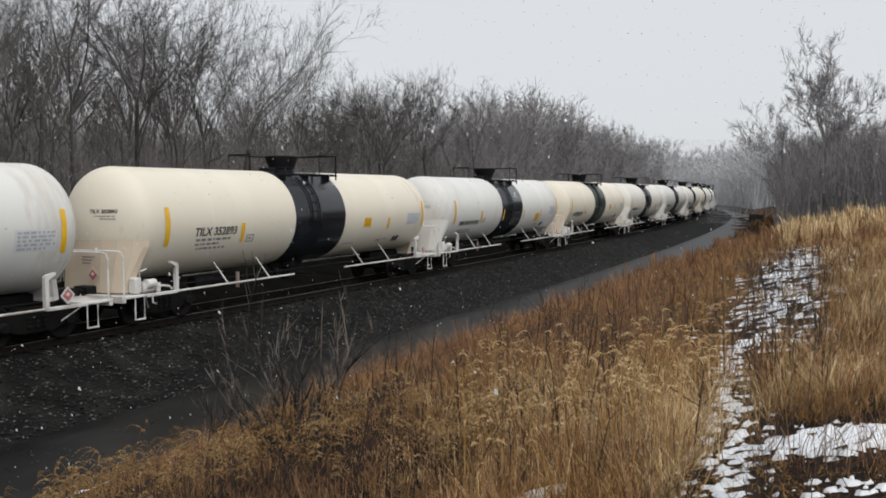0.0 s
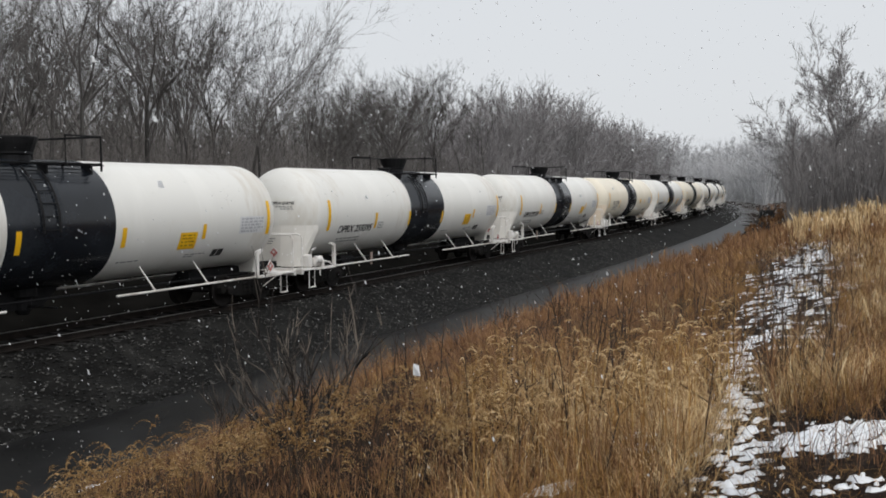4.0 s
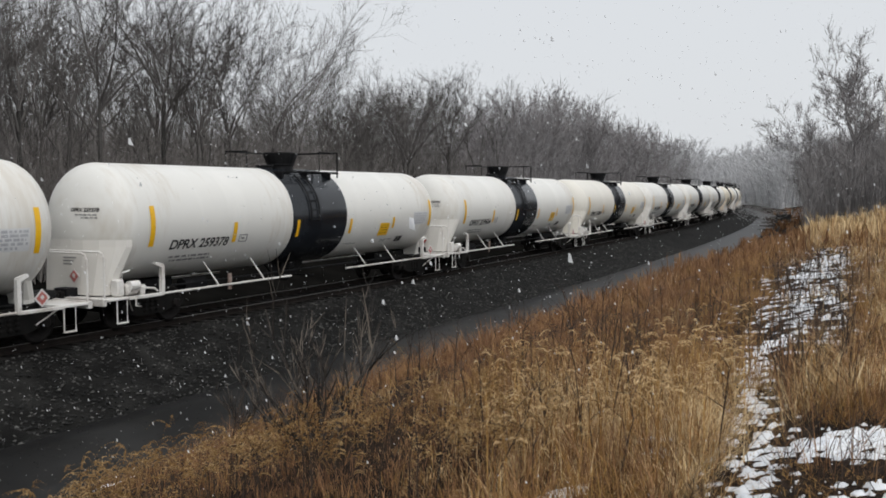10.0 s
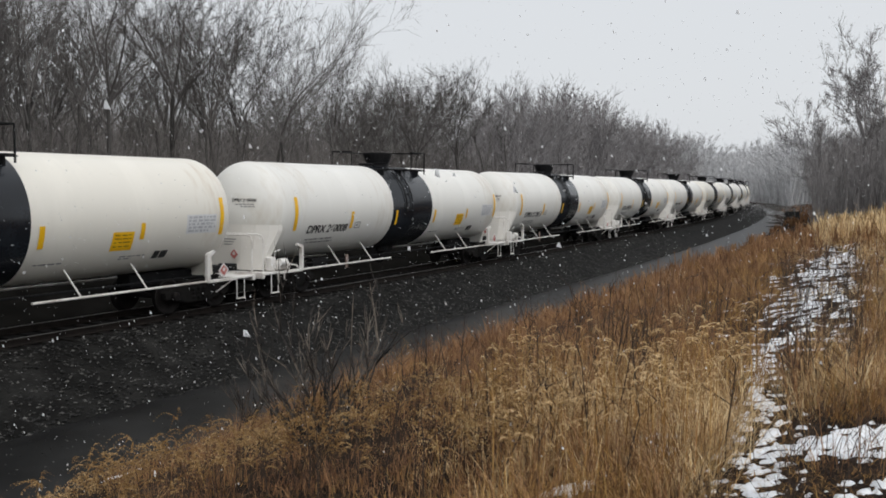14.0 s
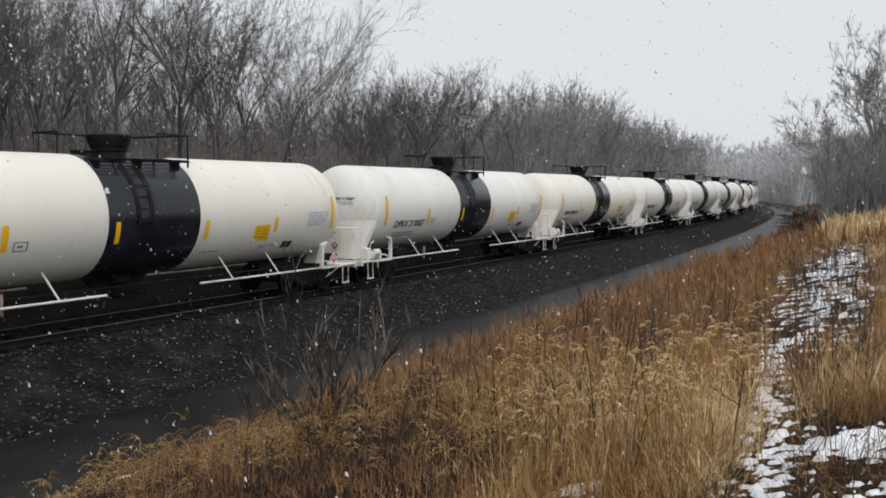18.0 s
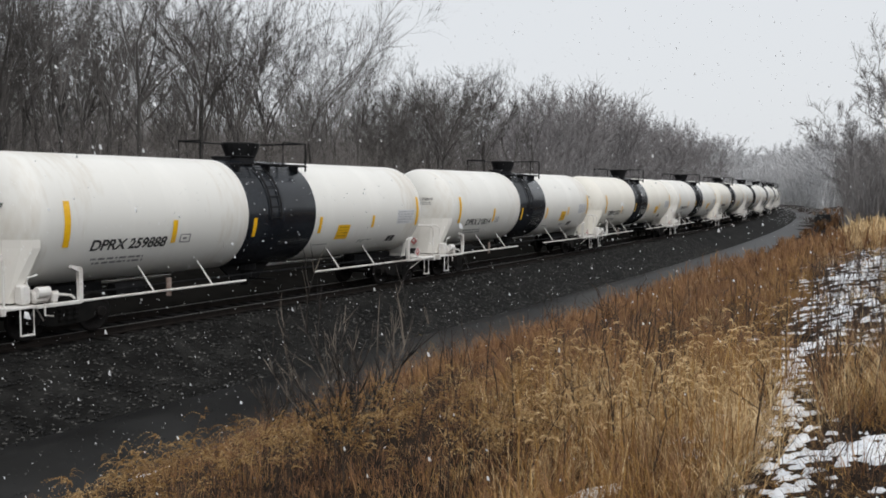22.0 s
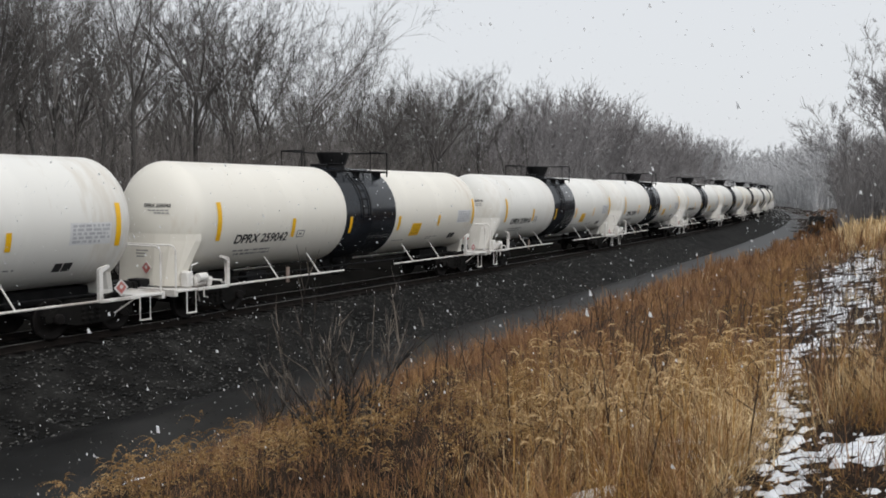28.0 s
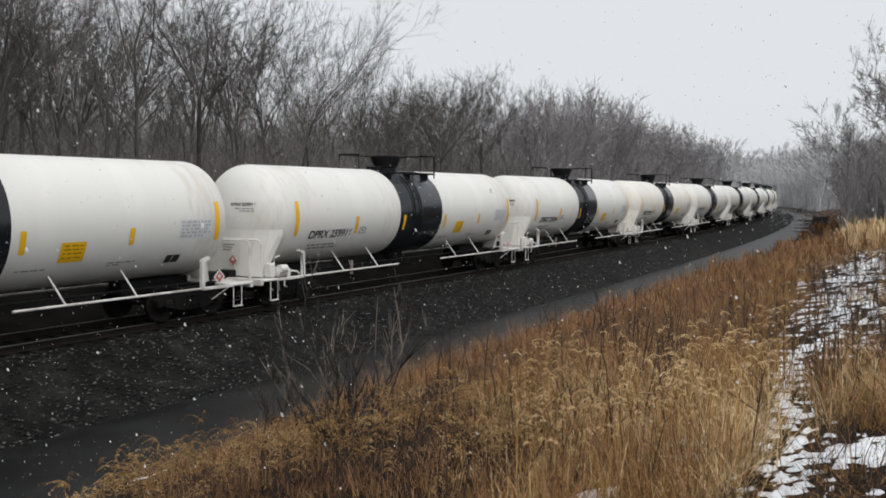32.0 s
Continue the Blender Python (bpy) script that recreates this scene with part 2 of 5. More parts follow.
def sheet(name, verts, faces, mat, smooth=False):
    me = bpy.data.meshes.new(name)
    me.from_pydata(verts if isinstance(verts, list) else verts.tolist(), [], faces if isinstance(faces, list) else faces.tolist())
    me.materials.append(mat)
    if smooth:
        me.polygons.foreach_set("use_smooth", [True] * len(me.polygons))
    return new(name, me)


# ---- the line: a curve to the left, by distance s along it and offset d to its right ----
S_GRID = np.arange(-140.0, 760.0, 0.5)
TURN = 0.5126 - 0.000810 * S_GRID - 0.89e-6 * np.maximum(S_GRID, 0) ** 2
TURN = np.maximum(TURN, -0.35)
_dx, _dy = np.sin(TURN), np.cos(TURN)
LINE_X = np.concatenate([[0], np.cumsum((_dx[1:] + _dx[:-1]) * 0.25)])
LINE_Y = np.concatenate([[0], np.cumsum((_dy[1:] + _dy[:-1]) * 0.25)])
LINE_X += -4.4276 - LINE_X[280]
LINE_Y += 29.5854 - LINE_Y[280]


def on_line(s, d=0.0):
    """Place beside the line: x, y and the heading, clockwise from north."""
    x, y, a = (np.interp(s, S_GRID, q) for q in (LINE_X, LINE_Y, TURN))
    return x + d * np.cos(a), y - d * np.sin(a), a


def beside(x, y):
    """s and d of places (arrays)."""
    x, y = np.atleast_1d(x).astype(float), np.atleast_1d(y).astype(float)
    s, d = np.empty(len(x)), np.empty(len(x))
    lx, ly = LINE_X[::6], LINE_Y[::6]
    for i in range(0, len(x), 4000):
        q = (x[i:i + 4000, None] - lx) ** 2 + (y[i:i + 4000, None] - ly) ** 2
        k = q.argmin(1) * 6
        a = TURN[k]
        ex, ey = x[i:i + 4000] - LINE_X[k], y[i:i + 4000] - LINE_Y[k]
        s[i:i + 4000] = S_GRID[k] + ex * np.sin(a) + ey * np.cos(a)
        d[i:i + 4000] = ex * np.cos(a) - ey * np.sin(a)
    return s, d


def smooth_step(x, a, b):
    t = np.clip((x - a) / (b - a), 0, 1)
    return t * t * (3 - 2 * t)


def ground_z(x, y):
    s, d = beside(x, y)
    lower = 1 - 0.52 * smooth_step(s, 15, 75)
    bank = lower * np.interp(d, [7.3, 7.9, 9.0, 11.0, 13.0, 15.5, 18.4, 24.0], [0.0, 0.12, 0.46, 1.22, 1.96, 2.52, 2.86, 3.0])
    wave = 0.07 * np.sin(x * 0.9 + 1.3 * np.sin(y * 0.37)) * np.cos(y * 0.7 + x * 0.21) + 0.25 * np.sin(x * 0.05 + 1) * np.cos(y * 0.043)
    rough = smooth_step(np.abs(d), 7.5, 11)
    near = smooth_step(np.hypot(x, y), 2.0, 9.0)
    return -1.12 + bank + wave * rough * (0.25 + 0.75 * near) + 1.12 * smooth_step(-d, 6.5, 10) + 0.3 * smooth_step(-d, 10, 40)


# ---- ground to the horizon ----
def axis_lines(lo, hi, step, far):
    a = np.arange(lo, hi, step)
    out = step * 1.35 ** np.arange(1, 40)
    out = np.cumsum(out)
    out = out[out < far]
    return np.concatenate([(lo - out)[::-1], a, hi + out])


gx, gy = axis_lines(-22.0, 42.0, 0.45, 2500), axis_lines(-4.0, 75.0, 0.45, 2500)
GX, GY = np.meshgrid(gx, gy)
GZ = ground_z(GX.ravel(), GY.ravel())
nx, ny = len(gx), len(gy)
idx = np.arange(nx * ny).reshape(ny, nx)
quads = np.stack([idx[:-1, :-1], idx[:-1, 1:], idx[1:, 1:], idx[1:, :-1]], -1).reshape(-1, 4)
ground = sheet("ground", np.stack([GX.ravel(), GY.ravel(), GZ], 1), quads, SOIL, True)
tagged(ground, "brown soil and matted dead grass on a bank above the line", "ground", kind="structure")


def strip(name, s_rows, profile, mat, rough=0.0, seed=1):
    """A sheet along the line with a cross-section of (d, z)."""
    rng = np.random.default_rng(seed)
    verts = []
    for d, z in profile:
        x, y, _ = on_line(s_rows, d + rng.normal(0, rough, len(s_rows)))
        verts.append(np.stack([x, y, np.full(len(s_rows), z) + rng.normal(0, rough * 0.45, len(s_rows))], 1))
    v = np.concatenate(verts)
    n, m = len(s_rows), len(profile)
    k = np.arange(n * m).reshape(m, n)
    f = np.stack([k[:-1, :-1], k[:-1, 1:], k[1:, 1:], k[1:, :-1]], -1).reshape(-1, 4)
    return sheet(name, v, f, mat, True)


s_rows = np.concatenate([np.arange(-100, -30, 2.0), np.arange(-30, 60, 0.25), np.arange(60, 200, 1.0), np.arange(200, 740, 4.0)])
half = [(0.0, -0.21), (0.6, -0.21), (1.35, -0.20), (1.7, -0.22), (2.0, -0.30), (2.5, -0.50), (3.1, -0.72), (3.7, -0.92), (4.4, -1.06), (5.3, -1.20)]
ballast = strip("ballast", s_rows, [(-d, z) for d, z in half[:0:-1]] + half, BALLAST, 0.035, 3)
tagged(ballast, "wet black crushed stone ballast under the railway track", "ballast", kind="structure")
lane = strip("service_lane", s_rows, [(4.2, -1.20), (4.5, -1.055), (5.2, -1.035), (6.0, -1.06), (6.9, -1.045), (7.7, -1.03), (8.2, -1.2)], LANE, 0.012, 5)
tagged(lane, "wet grey packed cinder lane along the foot of the ballast", "lane", kind="structure")
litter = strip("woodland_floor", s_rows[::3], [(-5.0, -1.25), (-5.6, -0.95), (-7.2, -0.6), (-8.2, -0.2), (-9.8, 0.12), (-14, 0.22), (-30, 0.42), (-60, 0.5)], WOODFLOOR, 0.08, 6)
tagged(litter, "leaf litter under the bare woods, blackened for shade", "ground", kind="structure")

# ---- track ----
track = tagged(new("railway_track"), "single railway track with rusty rails on dark timber ties", "railway track")
RAIL = [(-0.075, -0.17), (0.075, -0.17), (0.075, -0.155), (0.012, -0.13), (0.012, -0.045), (0.036, -0.03), (0.036, -0.004), (0.028, 0.0), (-0.028, 0.0), (-0.036, -0.004), (-0.036, -0.03), (-0.012, -0.045), (-0.012, -0.13), (-0.075, -0.155)]
for side in (-0.755, 0.755):
    rows = np.concatenate([np.arange(-100, 60, 1.0), np.arange(60, 740, 4.0)])
    for nm, prof, mat in (("rail", RAIL, RAILSIDE), ("rail_head", [(-0.034, -0.006), (-0.027, 0.003), (0.027, 0.003), (0.034, -0.006)], RAILHEAD)):
        vs = []
        for d, z in prof:
            x, y, _ = on_line(rows, side + d)
            vs.append(np.stack([x, y, np.full(len(rows), z)], 1))
        k = np.arange(len(rows) * len(prof)).reshape(len(prof), len(rows))
        kk = np.vstack([k, k[:1]]) if nm == "rail" else k
        fs = np.stack([kk[:-1, :-1], kk[:-1, 1:], kk[1:, 1:], kk[1:, :-1]], -1).reshape(-1, 4)
        ob = sheet(nm, np.concatenate(vs), fs, mat)
        ob.parent = track
        if nm == "rail_head":
            tagged(ob, "polished running surface")
tie_mesh = Shape().box(-0.11, 0.11, -1.3, 1.3, -0.36, -0.172, 0.02).mesh("tie", TIE)
for i in range(190):
    s = -32 + 0.53 * i
    x, y, a = on_line(s, random.uniform(-0.04, 0.04))
    ob = new("tie", tie_mesh)
    ob.matrix_basis = pose(x, y, random.uniform(-0.006, 0.004), 0, 0, 90 - math.degrees(a) + random.uniform(-1, 1))
    ob.parent = track
far_ties = Shape()
for i in range(260):
    x, y, a = on_line(-32 + 0.53 * (190 + i))
    m = pose(x, y, 0, 0, 0, 90 - math.degrees(a))
    far_ties.add([m @ Vector(q) for q in ((-0.11, -1.3, -0.172), (0.11, -1.3, -0.172), (0.11, 1.3, -0.172), (-0.11, 1.3, -0.172))], [(0, 1, 2, 3)])
tagged(part("tie_row", far_ties, TIE, track), kind="stuff")

# ---- loose stones on the ballast shoulder ----
ICO = [(0, 0, 1), (0.9, 0, 0.2), (0.25, 0.85, 0.3), (-0.75, 0.5, 0.15), (-0.7, -0.55, 0.25), (0.3, -0.85, 0.2), (0, 0, -0.9)]
ICO_F = [(0, 1, 2), (0, 2, 3), (0, 3, 4), (0, 4, 5), (0, 5, 1), (5, 4, 6), (1, 5, 6)]


def stones(name, count, s0, s1, d0, d1, z_of, size, seed, bias=1.0):
    rng = np.random.default_rng(seed)
    s, d = s0 + (s1 - s0) * rng.random(count) ** bias, (d0 + (d1 - d0) * rng.random(count))
    x, y, _ = on_line(s, d)
    z = np.interp(d, *z_of)
    r = rng.uniform(*size, count)
    base = np.array(ICO)
    v = base[None] * r[:, None, None] * rng.uniform(0.6, 1.25, (count, 7, 1)) * np.stack([rng.uniform(0.8, 1.4, count), rng.uniform(0.7, 1.1, count), rng.uniform(0.5, 0.9, count)], 1)[:, None, :]
    a = rng.uniform(0, 6.28, count)
    c, q = np.cos(a)[:, None], np.sin(a)[:, None]
    v = np.stack([v[..., 0] * c - v[..., 1] * q + x[:, None], v[..., 0] * q + v[..., 1] * c + y[:, None], v[..., 2] + (z + r * 0.15)[:, None]], -1)
    f = np.array(ICO_F)[None] + 7 * np.arange(count)[:, None, None]
    return sheet(name, v.reshape(-1, 3), f.reshape(-1, 3), STONE)


hz = ([q[0] for q in half], [q[1] for q in half])
tagged(stones("ballast_stones", 25000, -30, 46, 1.0, 5.2, hz, (0.024, 0.056), 4, 1.15), "loose wet black stones on the ballast shoulder", "gravel", kind="stuff")
tagged(stones("lane_grit", 2500, -28, 24, 4.6, 8.0, ([4, 9], [-1.04, -1.04]), (0.008, 0.022), 8, 1.2), "scattered grit on the lane", "gravel", kind="stuff")

# ---- tank cars: x forward, y to the left, z up from the rail; the side that is seen has y < 0 ----
R, ZC, LONG = 1.54, 2.65, 18.2


def on_tank(x, arc, lift=0.004):
    """Place on the right flank: arc metres above the tank's middle line, measured round the shell."""
    w = arc / R
    return (x, -(R + lift) * math.cos(w), ZC + (R + lift) * math.sin(w))


def arc_of(z):
    return R * math.asin((z - ZC) / R)


def patch(x0, x1, z0, z1, lift=0.004, steps=6):
    a0, a1 = arc_of(z0), arc_of(z1)
    v = [on_tank(x, a0 + (a1 - a0) * i / steps, lift) for i in range(steps + 1) for x in (x0, x1)]
    return Shape().add(v, [(2 * i, 2 * i + 1, 2 * i + 3, 2 * i + 2) for i in range(steps)])


def on_head(y, z, lift=0.012):
    """Place on the dished rear head."""
    return (-(8.60 + lift - 0.80 * (1 - math.sqrt(max(0, 1 - (math.hypot(y, z - ZC) / R) ** 2)))), y, z)


def lettering(name, text, x0, x1, z0, z1, mat, head=False):
    """Letters of the built-in font, laid round the tank's flank or over its rear head, where x0 and x1 run across the car."""
    cu = bpy.data.curves.new(name, "FONT")
    cu.body, cu.size, cu.offset, cu.shear = text, 1.0, 0.026, 0.10
    tmp = new(name, cu)
    bpy.context.view_layer.update()
    me = bpy.data.meshes.new_from_object(tmp.evaluated_get(bpy.context.evaluated_depsgraph_get()))
    bpy.data.objects.remove(tmp)
    xs, ys = [v.co.x for v in me.vertices], [v.co.y for v in me.vertices]
    a0, a1 = arc_of(z0), arc_of(z1)
    for v in me.vertices:
        fx, fy = (v.co.x - min(xs)) / (max(xs) - min(xs)), (v.co.y - min(ys)) / (max(ys) - min(ys))
        v.co = on_head(x1 - (1 - fx) * (x1 - x0), z0 + fy * (z1 - z0)) if head else on_tank(x0 + fx * (x1 - x0) + 0.02 * fy, a0 + fy * (a1 - a0), 0.009)
    me.materials.clear()
    me.materials.append(mat)
    return me


def flat_bars(rows, seed):
    """Unreadable small writing: short bars, row by row of (x0, x1, z, height)."""
    rng = random.Random(seed)
    sh = Shape()
    for x0, x1, z, h in rows:
        x = x0
        while x < x1:
            w = rng.uniform(0.06, 0.22)
            p = patch(x, min(x + w, x1), z, z + h, 0.005, 1)
            sh.add(p.v, p.f)
            x += w + rng.uniform(0.03, 0.07)
    return sh


def wheel_profile(o):
    return [(o - 0.07, 0.10), (o - 0.07, 0.20), (o - 0.03, 0.36), (o - 0.065, 0.40), (o - 0.065, 0.445), (o + 0.045, 0.457), (o + 0.075, 0.485), (o + 0.085, 0.44), (o + 0.06, 0.39), (o + 0.02, 0.34), (o + 0.03, 0.18), (o + 0.06, 0.16), (o + 0.06, 0.09)]


def truck_part(x, car):
    t = new("truck")
    t.parent, t.location = car, (x, 0, 0)
    for y in (-0.98, 0.98):
        side = Shape().prism([(-1.2, 0.42), (-1.22, 0.58), (-0.95, 0.68), (-0.5, 0.86), (0.5, 0.86), (0.95, 0.68), (1.22, 0.58), (1.2, 0.42), (0.92, 0.42), (0.45, 0.28), (-0.45, 0.28), (-0.92, 0.42)], y - 0.09, y + 0.09)
        part("side_frame", side, GRIME, t)
        for wx in (-0.89, 0.89):
            part("bearing_cap", Shape().lathe([(-0.13, 0.0), (-0.13, 0.10), (-0.10, 0.13), (0.06, 0.13), (0.06, 0.0)] if y < 0 else [(-0.06, 0.0), (-0.06, 0.13), (0.10, 0.13), (0.13, 0.10), (0.13, 0.0)], "y", (wx, y * 1.06, 0.475), 12), WHEEL, t)
        for wx in (-0.2, 0.0, 0.2):
            part("spring", Shape().lathe([(z, 0.075 if i % 2 else 0.055) for i, z in enumerate(np.linspace(0.36, 0.68, 7))], "z", (wx, y * 1.10, 0), 6), GRIME, t)
    for wx in (-0.89, 0.89):
        w = Shape().lathe([(-0.9, 0.0), (-0.9, 0.08), (0.9, 0.08), (0.9, 0.0)], "y", (wx, 0, 0.46), 10)
        w.lathe(wheel_profile(0.0), "y", (wx, 0.755, 0.46), 14)
        w.lathe([(-u, r) for u, r in wheel_profile(0.0)], "y", (wx, -0.755, 0.46), 14)
        part("wheelset", w, WHEEL, t, smooth=True)
    part("truck_bolster", Shape().box(-0.2, 0.2, -1.0, 1.0, 0.55, 0.80, 0.03), GRIME, t)


def diamond(x, y, z, size, lift):
    return Shape().add([(x, y - lift, z - size), (x + size, y - lift, z), (x, y - lift, z + size), (x - size, y - lift, z)], [(0, 1, 2, 3)]).prism([(x, z - size), (x + size, z), (x, z + size), (x - size, z)], y - lift + 0.001, y - 0.0005)


def tank_car(shell, band, label, marks_at):
    car = tagged(new("tank_car"), label, "tank car", "cars of the train")
    # shell with dished heads and faint seams
    head = [(8.60 - 0.80 * (1 - math.sqrt(max(0, 1 - (r / R) ** 2))), r) for r in (0.0, 0.25, 0.5, 0.75, 0.95, 1.12, 1.26, 1.38, 1.46, 1.51, 1.535)]
    front = [(x - 0.2, r) for x, r in head]
    prof = [(-x, r) for x, r in head] + [(-7.8, R), (-7.76, R + 0.0014), (-7.7, R + 0.0014), (-7.66, R), (-4.55, R), (-4.53, R + 0.0012), (-4.47, R + 0.0012), (-4.45, R),
            (-1.4, R), (1.4, R), (4.45, R), (4.47, R + 0.0012), (4.53, R + 0.0012), (4.55, R), (7.46, R), (7.5, R + 0.0014), (7.56, R + 0.0014), (7.6, R)] + front[::-1]
    part("tank_shell", Shape().lathe(prof, "x", (0, 0, ZC), 48), shell, car, smooth=True)
    part("centre_band", Shape().lathe([(-1.507, R - 0.01), (-1.507, R + 0.008), (-1.49, R + 0.012), (-0.02, R + 0.012), (0, R + 0.016), (0.02, R + 0.012), (1.49, R + 0.012), (1.507, R + 0.008), (1.507, R - 0.01)], "x", (0, 0, ZC), 56), band, car, "black painted jacket band round the middle", smooth=True)
    # manway, platform and railings
    part("manway_housing", Shape().lathe([(4.10, 0.42), (4.28, 0.40), (4.31, 0.45), (4.36, 0.45), (4.55, 0.53), (4.69, 0.57), (4.72, 0.55), (4.74, 0.0)], "z", (-0.12, 0, 0), 20), SOOT, car, "black flared valve housing")
    part("manway_cover", Shape().lathe([(4.10, 0.26), (4.24, 0.26), (4.27, 0.30), (4.30, 0.28), (4.31, 0.0)], "z", (-0.95, 0, 0), 16), SOOT, car)
    for y in (-1, 1):
        grate = Shape()
        for i in range(6):
            yy = y * (0.62 + 0.12 * i)
            grate.box(-1.42, 1.42, yy - 0.02, yy + 0.02, 4.06, 4.10, 0.004)
        for x in (-1.42, -0.7, 0.0, 0.7, 1.42):
            grate.box(x - 0.02, x + 0.02, y * 0.93 - 0.34, y * 0.93 + 0.34, 4.03, 4.06, 0.004)
        part("platform_grating", grate, SOOT, car)
        for x in (-1.3, 0.0, 1.3):
            part("platform_bracket", Shape().prism([(x - 0.03, 4.06), (x + 0.03, 4.06), (x + 0.03, 3.72), (x - 0.03, 3.72)], y * 0.80 - 0.2, y * 0.80 + 0.28), SOOT, car)
        part("platform_railing", Shape().tube([(-1.40, y * 1.22, 4.02), (-1.40, y * 1.22, 4.74), (1.40, y * 1.22, 4.74), (1.40, y * 1.22, 4.02)], 0.028), SOOT, car) if y > 0 else part("platform_railing", Shape().tube([(0.35, -1.22, 4.02), (0.35, -1.22, 4.74), (1.40, -1.22, 4.74), (1.40, -1.22, 3.9)], 0.028), SOOT, car)
    for x in (-1.40, 1.40):
        part("railing_end", Shape().tube([(x, 1.22, 4.74), (x, 0.35 if x < 0 else -1.22, 4.74)] + ([(x, 0.35, 4.1)] if x < 0 else []), 0.028), SOOT, car)
    arcs = np.linspace(arc_of(3.92), arc_of(2.5), 9)
    for x in (-0.62, -0.18):
        part("ladder_stile", Shape().tube([on_tank(x, a, 0.07) for a in arcs], 0.026, 5), SOOT, car)
    for a in np.linspace(arc_of(3.85), arc_of(2.56), 6):
        part("ladder_rung", Shape().tube([on_tank(-0.62, a, 0.07), on_tank(-0.18, a, 0.07)], 0.014, 4), SOOT, car)
    # ends: bolster skirts, sills, platforms, steps, rails
    for e in (-1, 1):
        def ex(*q):
            return [(e * x, z) for x, z in q]
        top = [(8.02, -1.49), (8.15, -1.42), (8.30, -1.22), (8.48, -0.85), (8.58, -0.4), (8.60, 0.0)]
        low = [(8.20, -1.06), (8.33, -1.10), (8.50, -1.04), (8.60, -0.75), (8.63, -0.35), (8.63, 0.0)]
        ring = [[(e * x, y, z) for x, y in q] + [(e * x, -y, z) for x, y in q[-2::-1]] for q, z in ((top, 2.26), (top, 2.08), (low, 1.0), (low, 0.9))] if e < 0 else [[(x - 0.55, y * 0.72, z) for x, y in q] + [(x - 0.55, -y * 0.72, z) for x, y in q[-2::-1]] for q, z in ((top, 1.9), (top, 1.7), (low, 1.0), (low, 0.9))]
        n = len(ring[0])
        skirt = Shape().add([q for r in ring for q in r], [(r * n + i, r * n + (i + 1) % n, r * n + n + (i + 1) % n, r * n + n + i) for r in range(3) for i in range(n)])
        part("head_skirt", skirt, SKIRTS[shell.name], car, "white tapered skirt plate under the tank head")
        part("stub_sill", Shape().box(min(e * 5.4, e * 8.95), max(e * 5.4, e * 8.95), -0.24, 0.24, 0.72, 1.08, 0.02), SOOT, car)
        part("end_platform", Shape().box(min(e * 8.1, e * 8.92), max(e * 8.1, e * 8.92), -1.48, 1.48, 0.80, 0.86, 0.01), FRAME, car)
        part("end_sill", Shape().box(min(e * 8.84, e * 8.96), max(e * 8.84, e * 8.96), -1.48, 1.48, 0.70, 0.88, 0.015), FRAME, car)
        part("coupler", Shape().box(min(e * 8.9, e * 9.12), max(e * 8.9, e * 9.12), -0.17, 0.17, 0.72, 1.02, 0.05).box(min(e * 8.3, e * 8.95), max(e * 8.3, e * 8.95), -0.10, 0.10, 0.78, 0.96, 0.02), GRIME, car)
        part("end_handrail", Shape().tube([(e * 8.86, -1.42, 0.84), (e * 8.86, -1.42, 1.86), (e * 8.86, -1.36, 1.96), (e * 8.86, -1.26, 2.0), (e * 8.86, 1.26, 2.0), (e * 8.86, 1.42, 1.86), (e * 8.86, 1.42, 0.84)], 0.026, 8), FRAME, car)
        for y in (-1, 1):
            for x0, x1 in ((8.18, 8.5),):
                st = Shape().tube([(e * x0, y * 1.44, 0.80), (e * x0, y * 1.44, 0.24), (e * x1, y * 1.44, 0.24), (e * x1, y * 1.44, 0.80)], 0.018, 6)
                st.box(min(e * x0, e * x1), max(e * x0, e * x1), y * 1.44 - 0.05, y * 1.44 + 0.05, 0.22, 0.25, 0.006)
                part("stirrup_step", st, FRAME, car)
            part("step_brace", Shape().tube([(e * 8.1, y * 1.40, 0.80), (e * 7.7, y * 1.1, 0.45)], 0.018, 5), FRAME, car)
            # bent post at the inner end of the platform
            part("bracket_post", Shape().prism(ex((6.96, 0.80), (7.06, 0.80), (7.06, 1.50), (7.26, 1.60), (7.24, 1.66), (7.0, 1.60), (6.96, 1.55)), y * 1.45 - 0.05, y * 1.45 + 0.05), FRAME, car)
            part("platform_side", Shape().box(min(e * 7.0, e * 8.15), max(e * 7.0, e * 8.15), y * 1.45 - 0.05, y * 1.45 + 0.05, 0.78, 0.86, 0.01), FRAME, car)
            part("side_rail", Shape().tube([(e * 7.0, y * 1.45, 0.83), (e * 1.55, y * 1.45, 0.83)], 0.030, 8), FRAME, car)
            for x in (4.85, 2.85):
                part("rail_strut", Shape().tube([(e * x, y * 1.45, 0.83), (e * x - 0.12, y * 1.02, 1.46)], 0.022, 6), FRAME, car)
        truck_part(e * 7.05, car)
    part("hanger_plate", Shape().box(-4.30, -4.14, -1.30, -1.28, 0.66, 1.12, 0.004), RUSTY, car)
    # brake gear beside the rear platform and pipes under the tank
    gear = Shape().box(-8.15, -7.75, -1.42, -1.05, 0.88, 1.16, 0.05).lathe([(-8.1, 0.0), (-8.1, 0.12), (-7.8, 0.12), (-7.8, 0.0)], "x", (0, -1.42, 1.12), 12).lathe([(-7.75, 0.0), (-7.75, 0.09), (-7.50, 0.09), (-7.50, 0.0)], "x", (0, -1.30, 1.02), 10)
